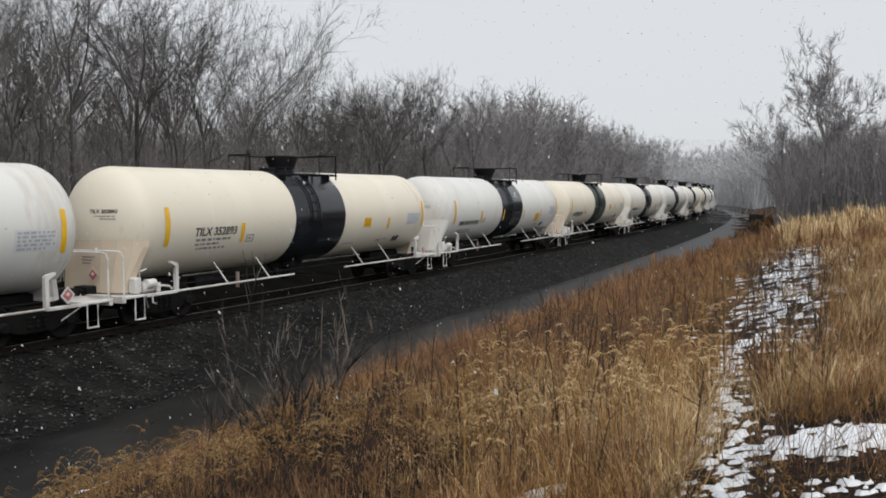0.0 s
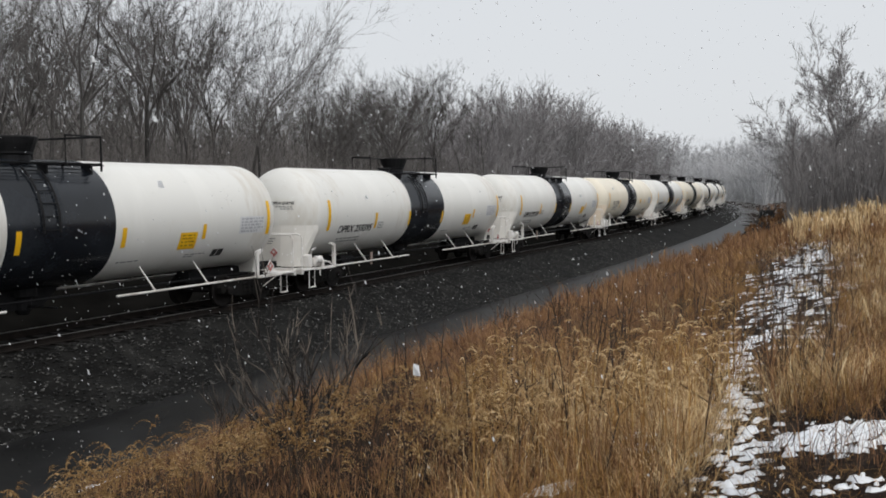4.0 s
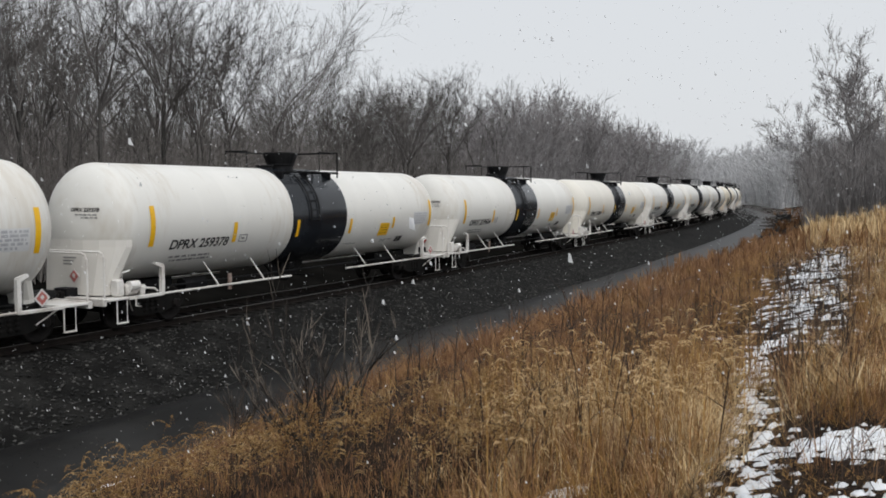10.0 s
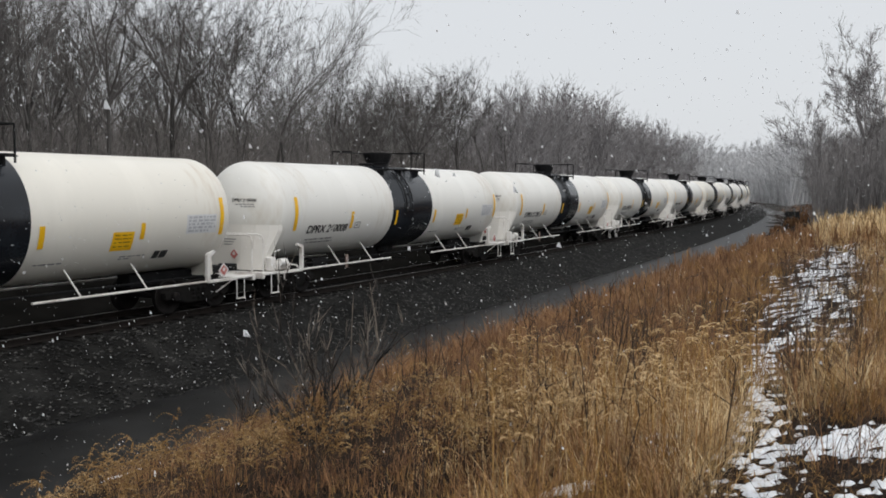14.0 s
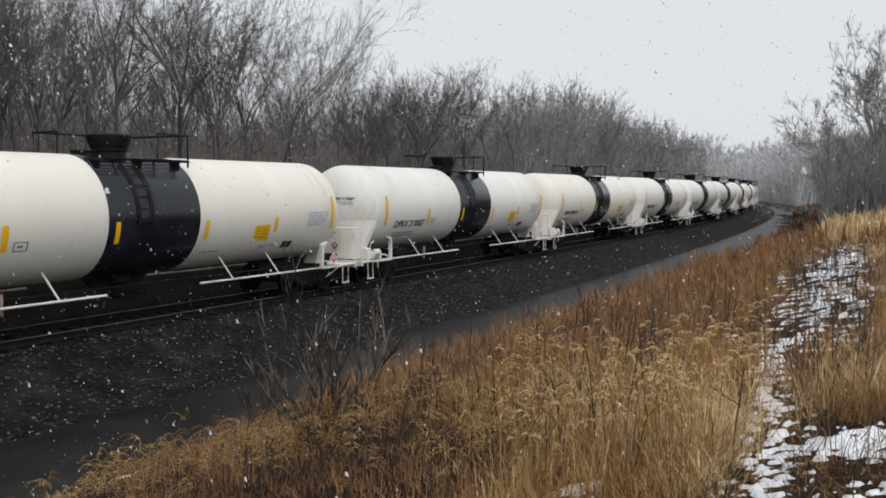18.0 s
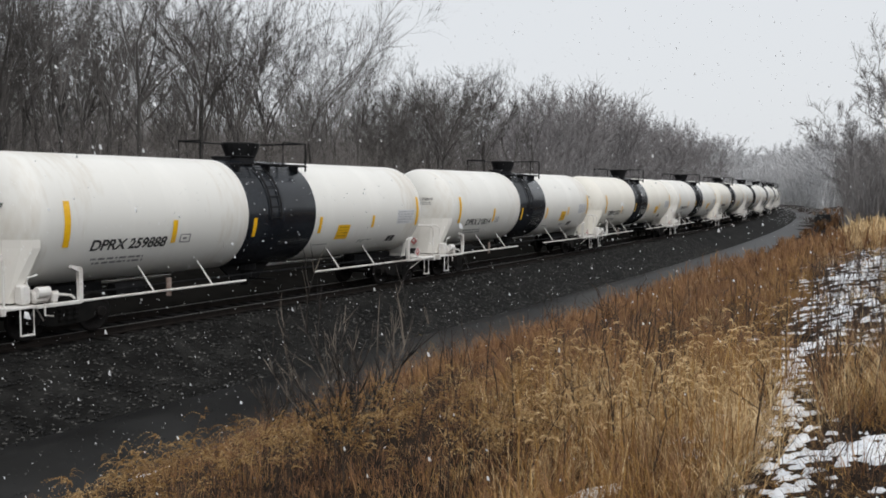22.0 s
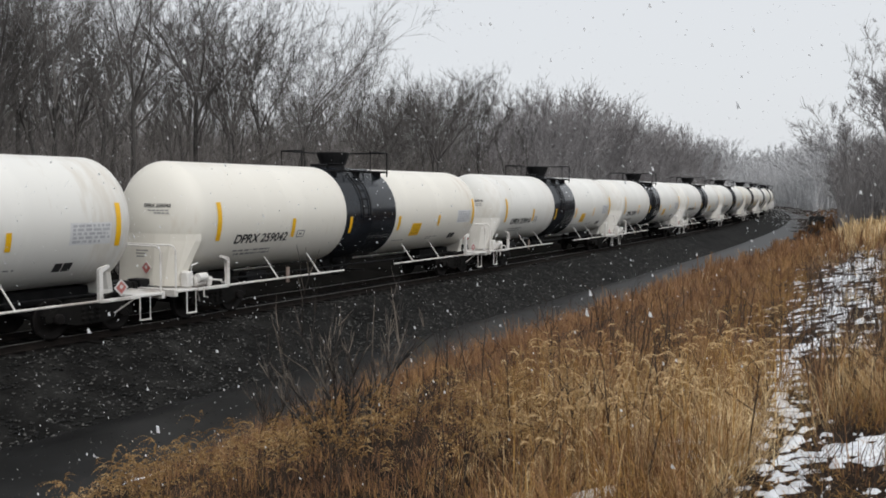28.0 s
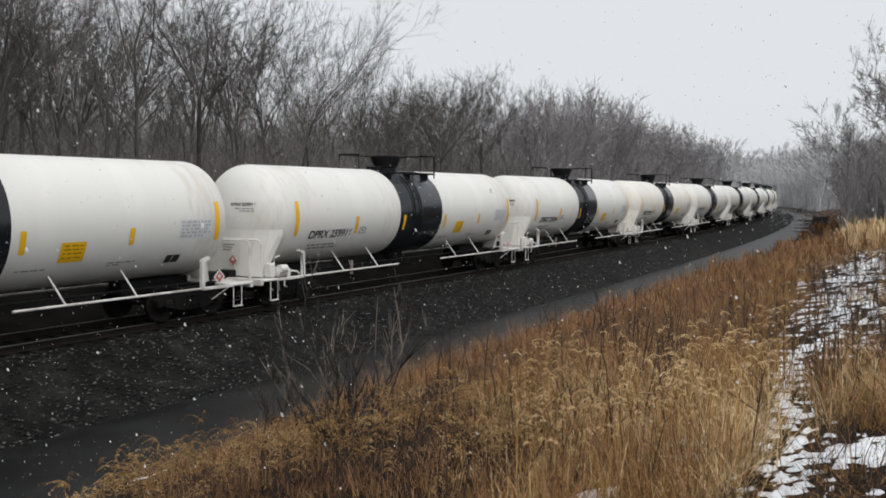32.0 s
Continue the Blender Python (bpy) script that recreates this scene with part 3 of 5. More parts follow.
    gear.box(-8.42, -8.20, -1.40, -1.12, 0.88, 1.30, 0.04).box(-7.72, -7.56, -1.44, -1.22, 0.86, 1.08, 0.03)
    gear.tube([(-8.3, -1.4, 1.3), (-8.3, -1.42, 1.46), (-8.05, -1.40, 1.5)], 0.022, 6).tube([(-7.95, -1.5, 0.88), (-7.95, -1.5, 0.62), (-7.6, -1.3, 0.55)], 0.02, 6)
    gear.tube([(-7.65, -1.35, 1.05), (-7.2, -1.38, 0.98), (-7.1, -1.38, 0.9)], 0.03, 6)
    part("brake_valve", gear, FRAME, car, "white painted brake valve and pipes")
    part("brake_reservoir", Shape().lathe([(-5.4, 0.0), (-5.38, 0.18), (-4.5, 0.18), (-4.48, 0.0)], "x", (0, -0.55, 0.86), 14), SOOT, car)
    part("brake_pipe", Shape().tube([(-7.6, -0.72, 0.9), (7.6, -0.72, 0.9)], 0.03, 6), SOOT, car)
    part("bottom_outlet", Shape().lathe([(1.16, 0.34), (0.95, 0.34), (0.90, 0.22), (0.62, 0.20), (0.50, 0.13), (0.48, 0.0)], "z", (0, 0, 0), 16).tube([(0, -0.2, 0.7), (0, -1.2, 0.72)], 0.025, 6), SOOT, car)
    part("outlet_skid", Shape().prism([(-1.1, 1.15), (1.1, 1.15), (0.5, 0.62), (-0.5, 0.62)], -0.05, 0.05), SOOT, car)
    # markings
    first, second = ((-1.64, -1.51), (1.31, 1.45)) if marks_at == "early" else ((-1.30, -1.16), (1.72, 1.86))
    px, pz, bx = {"late": (2.76, 1.77, 5.98), "other": (2.85, 2.20, 5.50)}.get(marks_at, (3.78, 1.84, 5.30))
    pw, ph = (0.5, 0.34) if marks_at == "other" else (0.66, 0.46)
    for x0, x1, z0, z1 in ((-7.45, -7.29, 2.06, 3.08), (-4.28, -4.13, 2.02, 2.58), *(() if marks_at == "other" else ((*first, 2.04, 2.56), (*second, 2.02, 2.52))), (4.62, 4.75, 2.1, 2.50), (7.42, 7.56, 2.1, 3.10)):
        part("reflective_stripe", patch(x0, x1, z0, z1, 0.017), YELLOW, car, "yellow reflective stripe")
    panel = part("warning_panel", patch(px, px + pw, pz, pz + ph, 0.005), YELLOW, car, "yellow warning panel with small writing")
    tagged(part("panel_writing", flat_bars([(px + 0.12 * pw, px + 0.88 * pw, pz + k * ph, 0.02) for k in (0.2, 0.42, 0.62, 0.8)], 3), INK, panel), kind="stuff")
    for x0, x1 in ((bx, bx + 0.2), (bx + 0.23, bx + 0.46)):
        part("stencil_block", patch(x0, x1, 1.56, 1.76, 0.005, 3), INK, car, "black stencilled test block")
    tagged(part("data_stencil", flat_bars([(-6.2, -4.7, 2.12, 0.07), (-6.2, -5.2, 2.00, 0.06), (-6.1, -4.9, 1.88, 0.06)] if marks_at == "other" else [(-6.55, -5.0, 1.70, 0.05), (-6.45, -4.95, 1.60, 0.05)], 5), GREYINK, car), kind="stuff")
    tagged(part("data_stencil", flat_bars([(4.2, 5.0, 1.66, 0.03), (4.2, 4.6, 1.60, 0.03), (1.8, 2.55, 1.62, 0.03)], 6), GREYINK, car), kind="stuff")
    part("decal", patch(6.18, 7.30, 2.16, 2.66, 0.0025), DECAL, car, "pale grey printed decal")
    tagged(part("data_panel", flat_bars([(6.25, 7.25, 2.56, 0.06), (6.25, 7.25, 2.47, 0.06), (6.25, 7.2, 2.38, 0.06), (6.25, 7.25, 2.29, 0.06), (6.25, 7.0, 2.20, 0.06)], 7), PALEINK, car), kind="stuff")
    part("data_panel", Shape().add(*(lambda q: (q.v, q.f))(patch(-3.98, -3.94, 2.0, 2.22))).add(*(lambda q: (q.v, q.f))(patch(-3.66, -3.62, 2.0, 2.22))).add(*(lambda q: (q.v, q.f))(patch(-3.98, -3.62, 2.19, 2.22))).add(*(lambda q: (q.v, q.f))(patch(-3.98, -3.62, 2.0, 2.03))).add(*(lambda q: (q.v, q.f))(patch(-3.88, -3.74, 2.08, 2.14))), GREYINK, car, "small grey framed stencil")
    for x, y, z in ((7.55, -1.52, 1.10),):
        board = part("hazard_placard", diamond(x, y, z, 0.21, 0.008), PLACARD, car, "faded red and white hazard diamond")
        part("diamond_mark", diamond(x, y - 0.009, z, 0.15, 0.004), RED, board)
        part("diamond_mark", diamond(x, y - 0.014, z + 0.02, 0.06, 0.004), PLACARD, board)
    def facing(y, z, size, x):
        v = [(x, y, z - size), (x, y - size, z), (x, y, z + size), (x, y + size, z)]
        return Shape().add(v + [(q[0] + 0.008, q[1], q[2]) for q in v], [(3, 2, 1, 0), (4, 5, 6, 7)] + [(i, (i + 1) % 4, 4 + (i + 1) % 4, 4 + i) for i in range(4)])
    board = part("hazard_placard", facing(-0.15, 1.36, 0.19, -8.648), PLACARD, car, "faded red and white hazard diamond")
    part("diamond_mark", facing(-0.15, 1.36, 0.15, -8.657), RED, board)
    part("diamond_mark", facing(-0.15, 1.38, 0.06, -8.666), PLACARD, board)
    for z, w in ((1.80, 0.45), (1.72, 0.36), (1.64, 0.30)):
        part("skirt_writing", Shape().add([(-8.622 - 0.002 * (1.9 - z), 0.25, z), (-8.622 - 0.002 * (1.9 - z), 0.25 - w, z), (-8.624, 0.25 - w, z + 0.03), (-8.624, 0.25, z + 0.03)], [(0, 1, 2, 3)]), GREYINK, car)
    # unreadable stencils on the rear head, following its dish
    marks = Shape()
    for z, h, y0, y1 in ((2.86, 0.03, -0.80, -0.18), (2.79, 0.03, -0.82, -0.36)):
        y = y0
        while y < y1:
            w = random.uniform(0.06, 0.13)
            marks.add([on_head(yy, zz) for yy, zz in ((y, z), (min(y + w, y1), z), (min(y + w, y1), z + h), (y, z + h))], [(0, 1, 2, 3)])
            y += w + 0.03
    tagged(part("head_stencil", marks, GREYINK, car), kind="stuff")
    return car


LABEL = "white tank car with a black centre band and top platform"
SHELLS = {"white": (WHITE, BLACK, LABEL), "off": (OFFWHITE, BLACK, "weathered off-white tank car with a black centre band"),
          "cream": (CREAM, BLACK, "stained cream tank car with a black centre band"), "green": (CREAM, GREENBLACK, "stained cream tank car with a dark green centre band")}
NUMBERS = {0: "TILX 352893", 1: "DPRX 259399", 2: "DPRX 259395", 3: "DPRX 259085", 4: "DPRX 259091", 5: "DPRX 259404", 6: "DPRX 259378",
           7: "DPRX 260013", 8: "DPRX 260008", 10: "DPRX 260007", 11: "DPRX 260010", 12: "DPRX 260014", 13: "DPRX 259888", 14: "DPRX 259977",
           15: "DPRX 259960", 16: "DPRX 259042", 17: "DPRX 259044", 18: "DPRX 259916"}
PAINTS = {0: "cream", -2: "green", -3: "off", -5: "off", -6: "cream", 4: "off", 9: "off", 11: "off", 16: "off"}
kinds, cars = {}, []
for k in range(-13, 22):
    kind = (PAINTS.get(k, "white"), "early" if k in (1, 2) else "late" if k > 12 else "other" if PAINTS.get(k) in ("cream", "green") else "usual")
    if kind in kinds:
        car = copy_thing(kinds[kind], Matrix())
    else:
        car = kinds[kind] = tank_car(*SHELLS[kind[0]], kind[1])
    cars.append((k, car))
for k, car in cars:
    if k in NUMBERS:
        part("car_number", lettering("car_number", NUMBERS[k], *((-6.3, -4.5, 2.26, 2.50) if k == 0 else (-6.68, -4.42, 1.93, 2.19)), INK), INK, car, "black stencilled letters and figures")["kind"] = "stuff"
        part("head_number", lettering("head_number", NUMBERS[k], -0.04, -0.86, 2.95, 3.05, INK, True), INK, car, "small black letters on the tank head")["kind"] = "stuff"
    else:
        part("car_number", flat_bars([(-6.68, -4.42, 1.95, 0.19)], 20 + k), INK, car, "black stencilled marking")["kind"] = "stuff"


def train_at(t):
    """How far the band's leading edge of car 0 has come along the line."""
    return 3.4918 + 11.031367 * t - 0.03687018 * t ** 2 + 0.0017966087 * t ** 3 - 7.8790788e-05 * t ** 4 + 1.1644741e-06 * t ** 5


def car_pose(k, t):
    s = train_at(t) - LONG * k - 1.507
    (xa, ya, _), (xb, yb, _) = on_line(s - 7.05), on_line(s + 7.05)
    return pose((xa + xb) / 2, (ya + yb) / 2, 0, 0, 0, math.degrees(math.atan2(yb - ya, xb - xa)))


def motions():
    for k, car in cars:
        walk(car, [(float(t), car_pose(k, t)) for t in range(33)])
    for drift, (vx, vy, vz), swing in FALLS:
        walk(drift, [(float(t), pose(vx * t + swing * math.sin(0.5 * t), vy * t + swing * math.cos(0.41 * t), vz * t)) for t in range(33)])

# ---- bare trees ----
def grow(seed, height, trunk_r, spread=0.5, low=0.4, depth=3, lean=0.0, leaders=3, twigs=6, width=0.009, fine=True):
    """Trunk and crown of a bare tree: the trunk forks into rising limbs, these into branches and fine twigs."""
    rng = random.Random(seed)
    trunk, crown = Shape(), Shape()

    def turned(way, angle):
        side = way.cross(Vector((rng.gauss(0, 1), rng.gauss(0, 1), rng.gauss(0, 0.6)))).normalized()
        return (way * math.cos(angle) + side * math.sin(angle)).normalized()

    def blade(a, b, w):
        side = (b - a).cross(Vector((rng.uniform(-1, 1), rng.uniform(-1, 1), rng.uniform(-1, 1)))).normalized() * w
        crown.add([a - side, a + side, b], [(0, 1, 2)])

    def along(line, f):
        q = f * (len(line) - 1)
        i = min(int(q), len(line) - 2)
        return line[i].lerp(line[i + 1], q - i)

    def stem(o, way, length, r, level):
        steps = ((7, 5, 4, 3, 2) if fine else (5, 4, 3, 2, 2))[level]
        line, q, bend = [o.copy()], o.copy(), 0.035 if level == 0 else 0.14
        for _ in range(steps):
            way = (way + Vector((rng.gauss(0, bend) + (lean * 0.12 if level < 2 else 0), rng.gauss(0, bend), rng.uniform(-0.03, 0.14 if level else 0.06)))).normalized()
            q = q + way * (length / steps)
            line.append(q.copy())
        rad = [r * (1 - 0.5 * i / steps) for i in range(steps + 1)]
        if level == 0:
            rad[0] *= 1.35
        (crown if level else trunk).tube(line, rad, (7, 5, 4, 3, 3)[level] if fine else (5, 4, 3, 3, 3)[level], False)
        if level < depth:
            for i in range(leaders if level == 0 else rng.choice((2, 2, 3))):
                stem(line[-1], turned(way, spread * rng.uniform(0.35, 1.1)), length * rng.uniform(0.6, 0.9) * (0.72 if level == 0 else 0.9), rad[-1] * rng.uniform(0.55, 0.85), level + 1)
            for i in range(rng.randint(2, 4) if level == 0 else 2):
                f = rng.uniform(0.5, 0.97) if level == 0 else rng.uniform(0.25, 0.9)
                stem(along(line, f), turned(way, spread * rng.uniform(0.9, 1.9)), length * rng.uniform(0.32, 0.6), r * rng.uniform(0.25, 0.42), level + 1)
        if level >= depth - 1:
            for i in range(twigs):
                o2 = along(line, rng.uniform(0.15, 1.0))
                tip = o2 + (turned(way, rng.uniform(0.25, 0.9)) + Vector((0, 0, 0.12))) * length * rng.uniform(0.3, 0.75)
                blade(o2, tip, width)
                for _ in range(2 if fine else 1):
                    o3 = o2.lerp(tip, rng.uniform(0.2, 0.8))
                    blade(o3, o3 + turned((tip - o2).normalized(), rng.uniform(0.4, 0.9)) * length * rng.uniform(0.15, 0.4), width * 0.75)

    stem(Vector((0, 0, -0.15)), Vector((0.02 * lean, 0, 1)), low * height, trunk_r, 0)
    k = height / max(q[2] for q in crown.v)
    for sh in (trunk, crown):
        sh.v = [(a * k, b * k, c * k) for a, b, c in sh.v]
    return trunk, crown


def tree(name, label, seed, group="", bark=BARK, twig=TWIG, **kw):
    trunk, crown = grow(seed, **kw)
    t = tagged(new(name), label, "tree", group)
    part("trunk", trunk, bark, t, smooth=True)
    part("crown", crown, twig, t, "bare branches and twigs")
    return t


def z_at(x, y):
    return float(ground_z(np.array([x]), np.array([y]))[0])


WOODS = "bare trees of the wood behind the track"
# skyline fitted to the eye's view: bearing (degrees to the right), rise over distance
SKYLINE = ([-30, -12, -9.0, -6.0, -4.4, -1.0, 4.6, 8.0, 11.4, 14.6, 16.5, 18, 21, 23, 30], [0.52, 0.36, 0.29, 0.21, 0.130, 0.148, 0.148, 0.135, 0.119, 0.096, 0.072, 0.056, 0.064, 0.082, 0.092])


def skyline_height(x, y):
    """The height at which a tree's top meets that skyline, seen from the eye."""
    return EYE.z + math.hypot(x, y) * float(np.interp(math.degrees(math.atan2(x, y)), *SKYLINE))


forms = [tree("bare_tree", "slender bare grey deciduous tree in the wood", 10 + i, WOODS, height=h, trunk_r=r, spread=sp, low=lo, leaders=n, lean=le, twigs=5, width=0.011)
         for i, (h, r, sp, lo, n, le) in enumerate([(14.5, 0.15, 0.38, 0.46, 3, 0.05), (13.2, 0.12, 0.42, 0.50, 2, -0.1), (15.6, 0.18, 0.46, 0.42, 3, 0.0), (13.5, 0.11, 0.36, 0.54, 2, 0.12),
                                                    (14.0, 0.14, 0.50, 0.44, 3, 0.08), (13.5, 0.12, 0.42, 0.40, 4, 0.0), (15.0, 0.15, 0.44, 0.50, 3, -0.06), (13.0, 0.11, 0.46, 0.42, 3, 0.15)])]
rng = random.Random(5)
spots = []
for i in range(6000):
    if len(spots) >= 152:
        break
    s, d = -34 + 79 * rng.random(), -9.5 - 22 * rng.random() ** 1.2
    if all((s - a) ** 2 + (d - b) ** 2 > 1.75 ** 2 for a, b in spots):
        spots.append((s, d))
for i, (s, d) in enumerate(spots):
    x, y, _ = on_line(s, d)
    k = i if i < 8 else rng.randrange(8)
    m = pose(x, y, 0.0, rng.uniform(-3, 3), rng.uniform(-3, 3), rng.uniform(0, 360))
    tall = max(v[2] for c in forms[k].children for v in c.bound_box)
    scale = min(rng.uniform(0.86, 1.2), skyline_height(x, y) * rng.uniform(0.8, 1.0) / tall)
    t = forms[k] if i < 8 else copy_thing(forms[k], m)
    t.matrix_basis = m @ Matrix.Diagonal((scale, scale, scale, 1))
leaner = tree("leaning_tree", "tall bare tree leaning over the edge of the wood", 78, WOODS, height=14.8, trunk_r=0.15, spread=0.33, low=0.5, lean=0.3, leaders=3, twigs=7)
leaner.matrix_basis = pose(-7.9, 48.0, 0.0, 0, 0, 5)


def far_trees(name, label, places, mat, seed, heights, brush=False, width=0.02):
    """Trees too far off to tell apart, as one mass."""
    rng = random.Random(seed)
    models = []
    for i in range(5):
        tr, cr = grow(seed * 10 + i, 14.0, 0.13, 0.38, 0.28 if brush else 0.40, 3, 0.0, 3, 4, width, False)
        v = np.array(tr.v + cr.v)
        tris = []
        for off, sh in ((0, tr), (len(tr.v), cr)):
            for f in sh.f:
                for j in range(1, len(f) - 1):
                    tris.append((f[0] + off, f[j] + off, f[j + 1] + off))
        models.append((v, np.array(tris)))
    vs, fs, k = [], [], 0
    for x, y, z in places:
        v, f = models[rng.randrange(5)]
        a, h = rng.uniform(0, 6.28), min(rng.uniform(*heights), skyline_height(x, y) * rng.uniform(0.86, 1.02)) / 14
        w = h * rng.uniform(0.8, 1.3)
        q = np.stack([(v[:, 0] * math.cos(a) - v[:, 1] * math.sin(a)) * w + x, (v[:, 0] * math.sin(a) + v[:, 1] * math.cos(a)) * w + y, v[:, 2] * h + z], 1)
        vs.append(q)
        fs.append(f + k)
        k += len(v)
    return tagged(sheet(name, np.concatenate(vs), np.concatenate(fs), mat), label, "woods", kind="stuff")


def line_places(count, s0, s1, d0, d1, z, seed, power=1.0):
    rng = np.random.default_rng(seed)
    s, d = s0 + (s1 - s0) * rng.random(count) ** power, (d0 + (d1 - d0) * rng.random(count))
    x, y, _ = on_line(s, d)
    return [(float(a), float(b), z) for a, b in zip(x, y)]


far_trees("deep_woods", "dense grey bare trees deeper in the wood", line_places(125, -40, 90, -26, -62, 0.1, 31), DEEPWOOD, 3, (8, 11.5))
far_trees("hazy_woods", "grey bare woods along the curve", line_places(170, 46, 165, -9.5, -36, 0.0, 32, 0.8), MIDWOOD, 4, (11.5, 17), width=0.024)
far_trees("pale_woods", "bare woods with a pale snow haze in their colour", line_places(60, 150, 300, -9.5, -40, 0.0, 33), FARWOOD, 5, (12, 20), width=0.04)
far_trees("pale_woods_beyond", "bare woods across the curve, snow haze in their colour", line_places(70, 190, 520, 11, 50, -0.9, 34), FARWOOD, 6, (17, 26), True, 0.06)


def thicket(name, label, count, s0, s1, d0, d1, heights, width, mat, seed, power=1.0):
    """Brush: thin upright stems, each forked once."""
    rng = np.random.default_rng(seed)
    s, d = s0 + (s1 - s0) * rng.random(count) ** power, (d0 + (d1 - d0) * rng.random(count))
    x, y, _ = on_line(s, d)
    z = ground_z(x, y) - 0.1
    h = rng.uniform(*heights, count) * (0.5 + 0.5 * rng.random(count))
    h = np.minimum(h, (EYE.z + 1.0 + np.hypot(x, y) * np.interp(np.degrees(np.arctan2(x, y)), *SKYLINE)) * rng.uniform(0.6, 0.95, count))
    base = np.stack([x, y, z], 1)
    lean = rng.normal(0, 0.15, (count, 2)) * h[:, None]
    top = base + np.concatenate([lean, h[:, None]], 1)
    a = rng.uniform(0, 3.14, count)
    side = np.stack([np.cos(a), np.sin(a), np.zeros(count)], 1) * (width * (0.6 + 0.8 * rng.random(count)))[:, None]
    mid = base + (top - base) * rng.uniform(0.35, 0.6, count)[:, None]
    fork = mid + np.concatenate([rng.normal(0, 0.3, (count, 2)) * h[:, None], 0.34 * h[:, None]], 1)
    mid2 = base + (top - base) * rng.uniform(0.5, 0.8, count)[:, None]
    fork2 = mid2 + np.concatenate([rng.normal(0, 0.28, (count, 2)) * h[:, None], 0.22 * h[:, None]], 1)
    v = np.stack([base - side, base + side, top, mid - side * 0.6, mid + side * 0.6, fork, mid2 - side * 0.5, mid2 + side * 0.5, fork2], 1)
    f = np.array([(0, 1, 2), (3, 4, 5), (6, 7, 8)])[None] + 9 * np.arange(count)[:, None, None]
    return tagged(sheet(name, v.reshape(-1, 3), f.reshape(-1, 3), mat), label, "brush", kind="stuff")


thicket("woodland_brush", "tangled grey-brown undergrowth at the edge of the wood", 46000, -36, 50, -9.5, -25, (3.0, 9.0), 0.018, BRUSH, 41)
thicket("deep_brush", "dense undergrowth deep in the wood, greyed for haze", 52000, -45, 100, -24, -72, (7.0, 12.0), 0.05, DEEPWOOD, 42)
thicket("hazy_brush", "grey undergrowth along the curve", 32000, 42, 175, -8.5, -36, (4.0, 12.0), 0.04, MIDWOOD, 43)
thicket("pale_brush", "undergrowth with a pale snow haze in its colour", 16000, 165, 320, -7.5, -40, (4.0, 11.0), 0.10, FARWOOD, 44)
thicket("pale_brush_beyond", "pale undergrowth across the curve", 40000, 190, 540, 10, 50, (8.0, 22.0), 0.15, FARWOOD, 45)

# ---- the copse on the near side of the line ----
COPSE = "bare trees of the copse"
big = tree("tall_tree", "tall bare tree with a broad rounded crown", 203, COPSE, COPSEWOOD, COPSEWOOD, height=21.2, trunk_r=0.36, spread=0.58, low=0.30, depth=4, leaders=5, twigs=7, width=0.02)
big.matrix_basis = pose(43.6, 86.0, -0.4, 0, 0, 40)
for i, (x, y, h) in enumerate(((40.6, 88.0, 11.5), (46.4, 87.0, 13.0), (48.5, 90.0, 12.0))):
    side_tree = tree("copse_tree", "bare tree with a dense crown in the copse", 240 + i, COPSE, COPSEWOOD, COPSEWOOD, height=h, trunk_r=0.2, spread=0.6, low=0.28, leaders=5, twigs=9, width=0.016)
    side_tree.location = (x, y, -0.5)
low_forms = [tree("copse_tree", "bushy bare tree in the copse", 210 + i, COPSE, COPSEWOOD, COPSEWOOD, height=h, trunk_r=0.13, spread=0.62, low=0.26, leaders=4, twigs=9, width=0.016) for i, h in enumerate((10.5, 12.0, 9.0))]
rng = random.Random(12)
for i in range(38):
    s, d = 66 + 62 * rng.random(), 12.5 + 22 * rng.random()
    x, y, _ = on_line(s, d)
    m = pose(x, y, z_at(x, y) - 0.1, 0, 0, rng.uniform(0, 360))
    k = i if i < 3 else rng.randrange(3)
    scale = min(rng.uniform(0.7, 1.05), 0.92 * skyline_height(x, y) / (10.5, 12.0, 9.0)[k])
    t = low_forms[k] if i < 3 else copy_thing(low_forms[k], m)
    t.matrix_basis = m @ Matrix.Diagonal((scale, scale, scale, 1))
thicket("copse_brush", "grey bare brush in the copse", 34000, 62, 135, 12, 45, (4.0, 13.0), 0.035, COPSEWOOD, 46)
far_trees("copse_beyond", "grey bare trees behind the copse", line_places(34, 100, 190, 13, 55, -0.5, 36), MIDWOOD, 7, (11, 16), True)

def patchy(x, y, f, o):
    return 0.5 + 0.5 * np.sin(x * f + 1.7 * np.sin(y * f * 0.8 + o) + o) * np.cos(y * f * 1.1 - o)


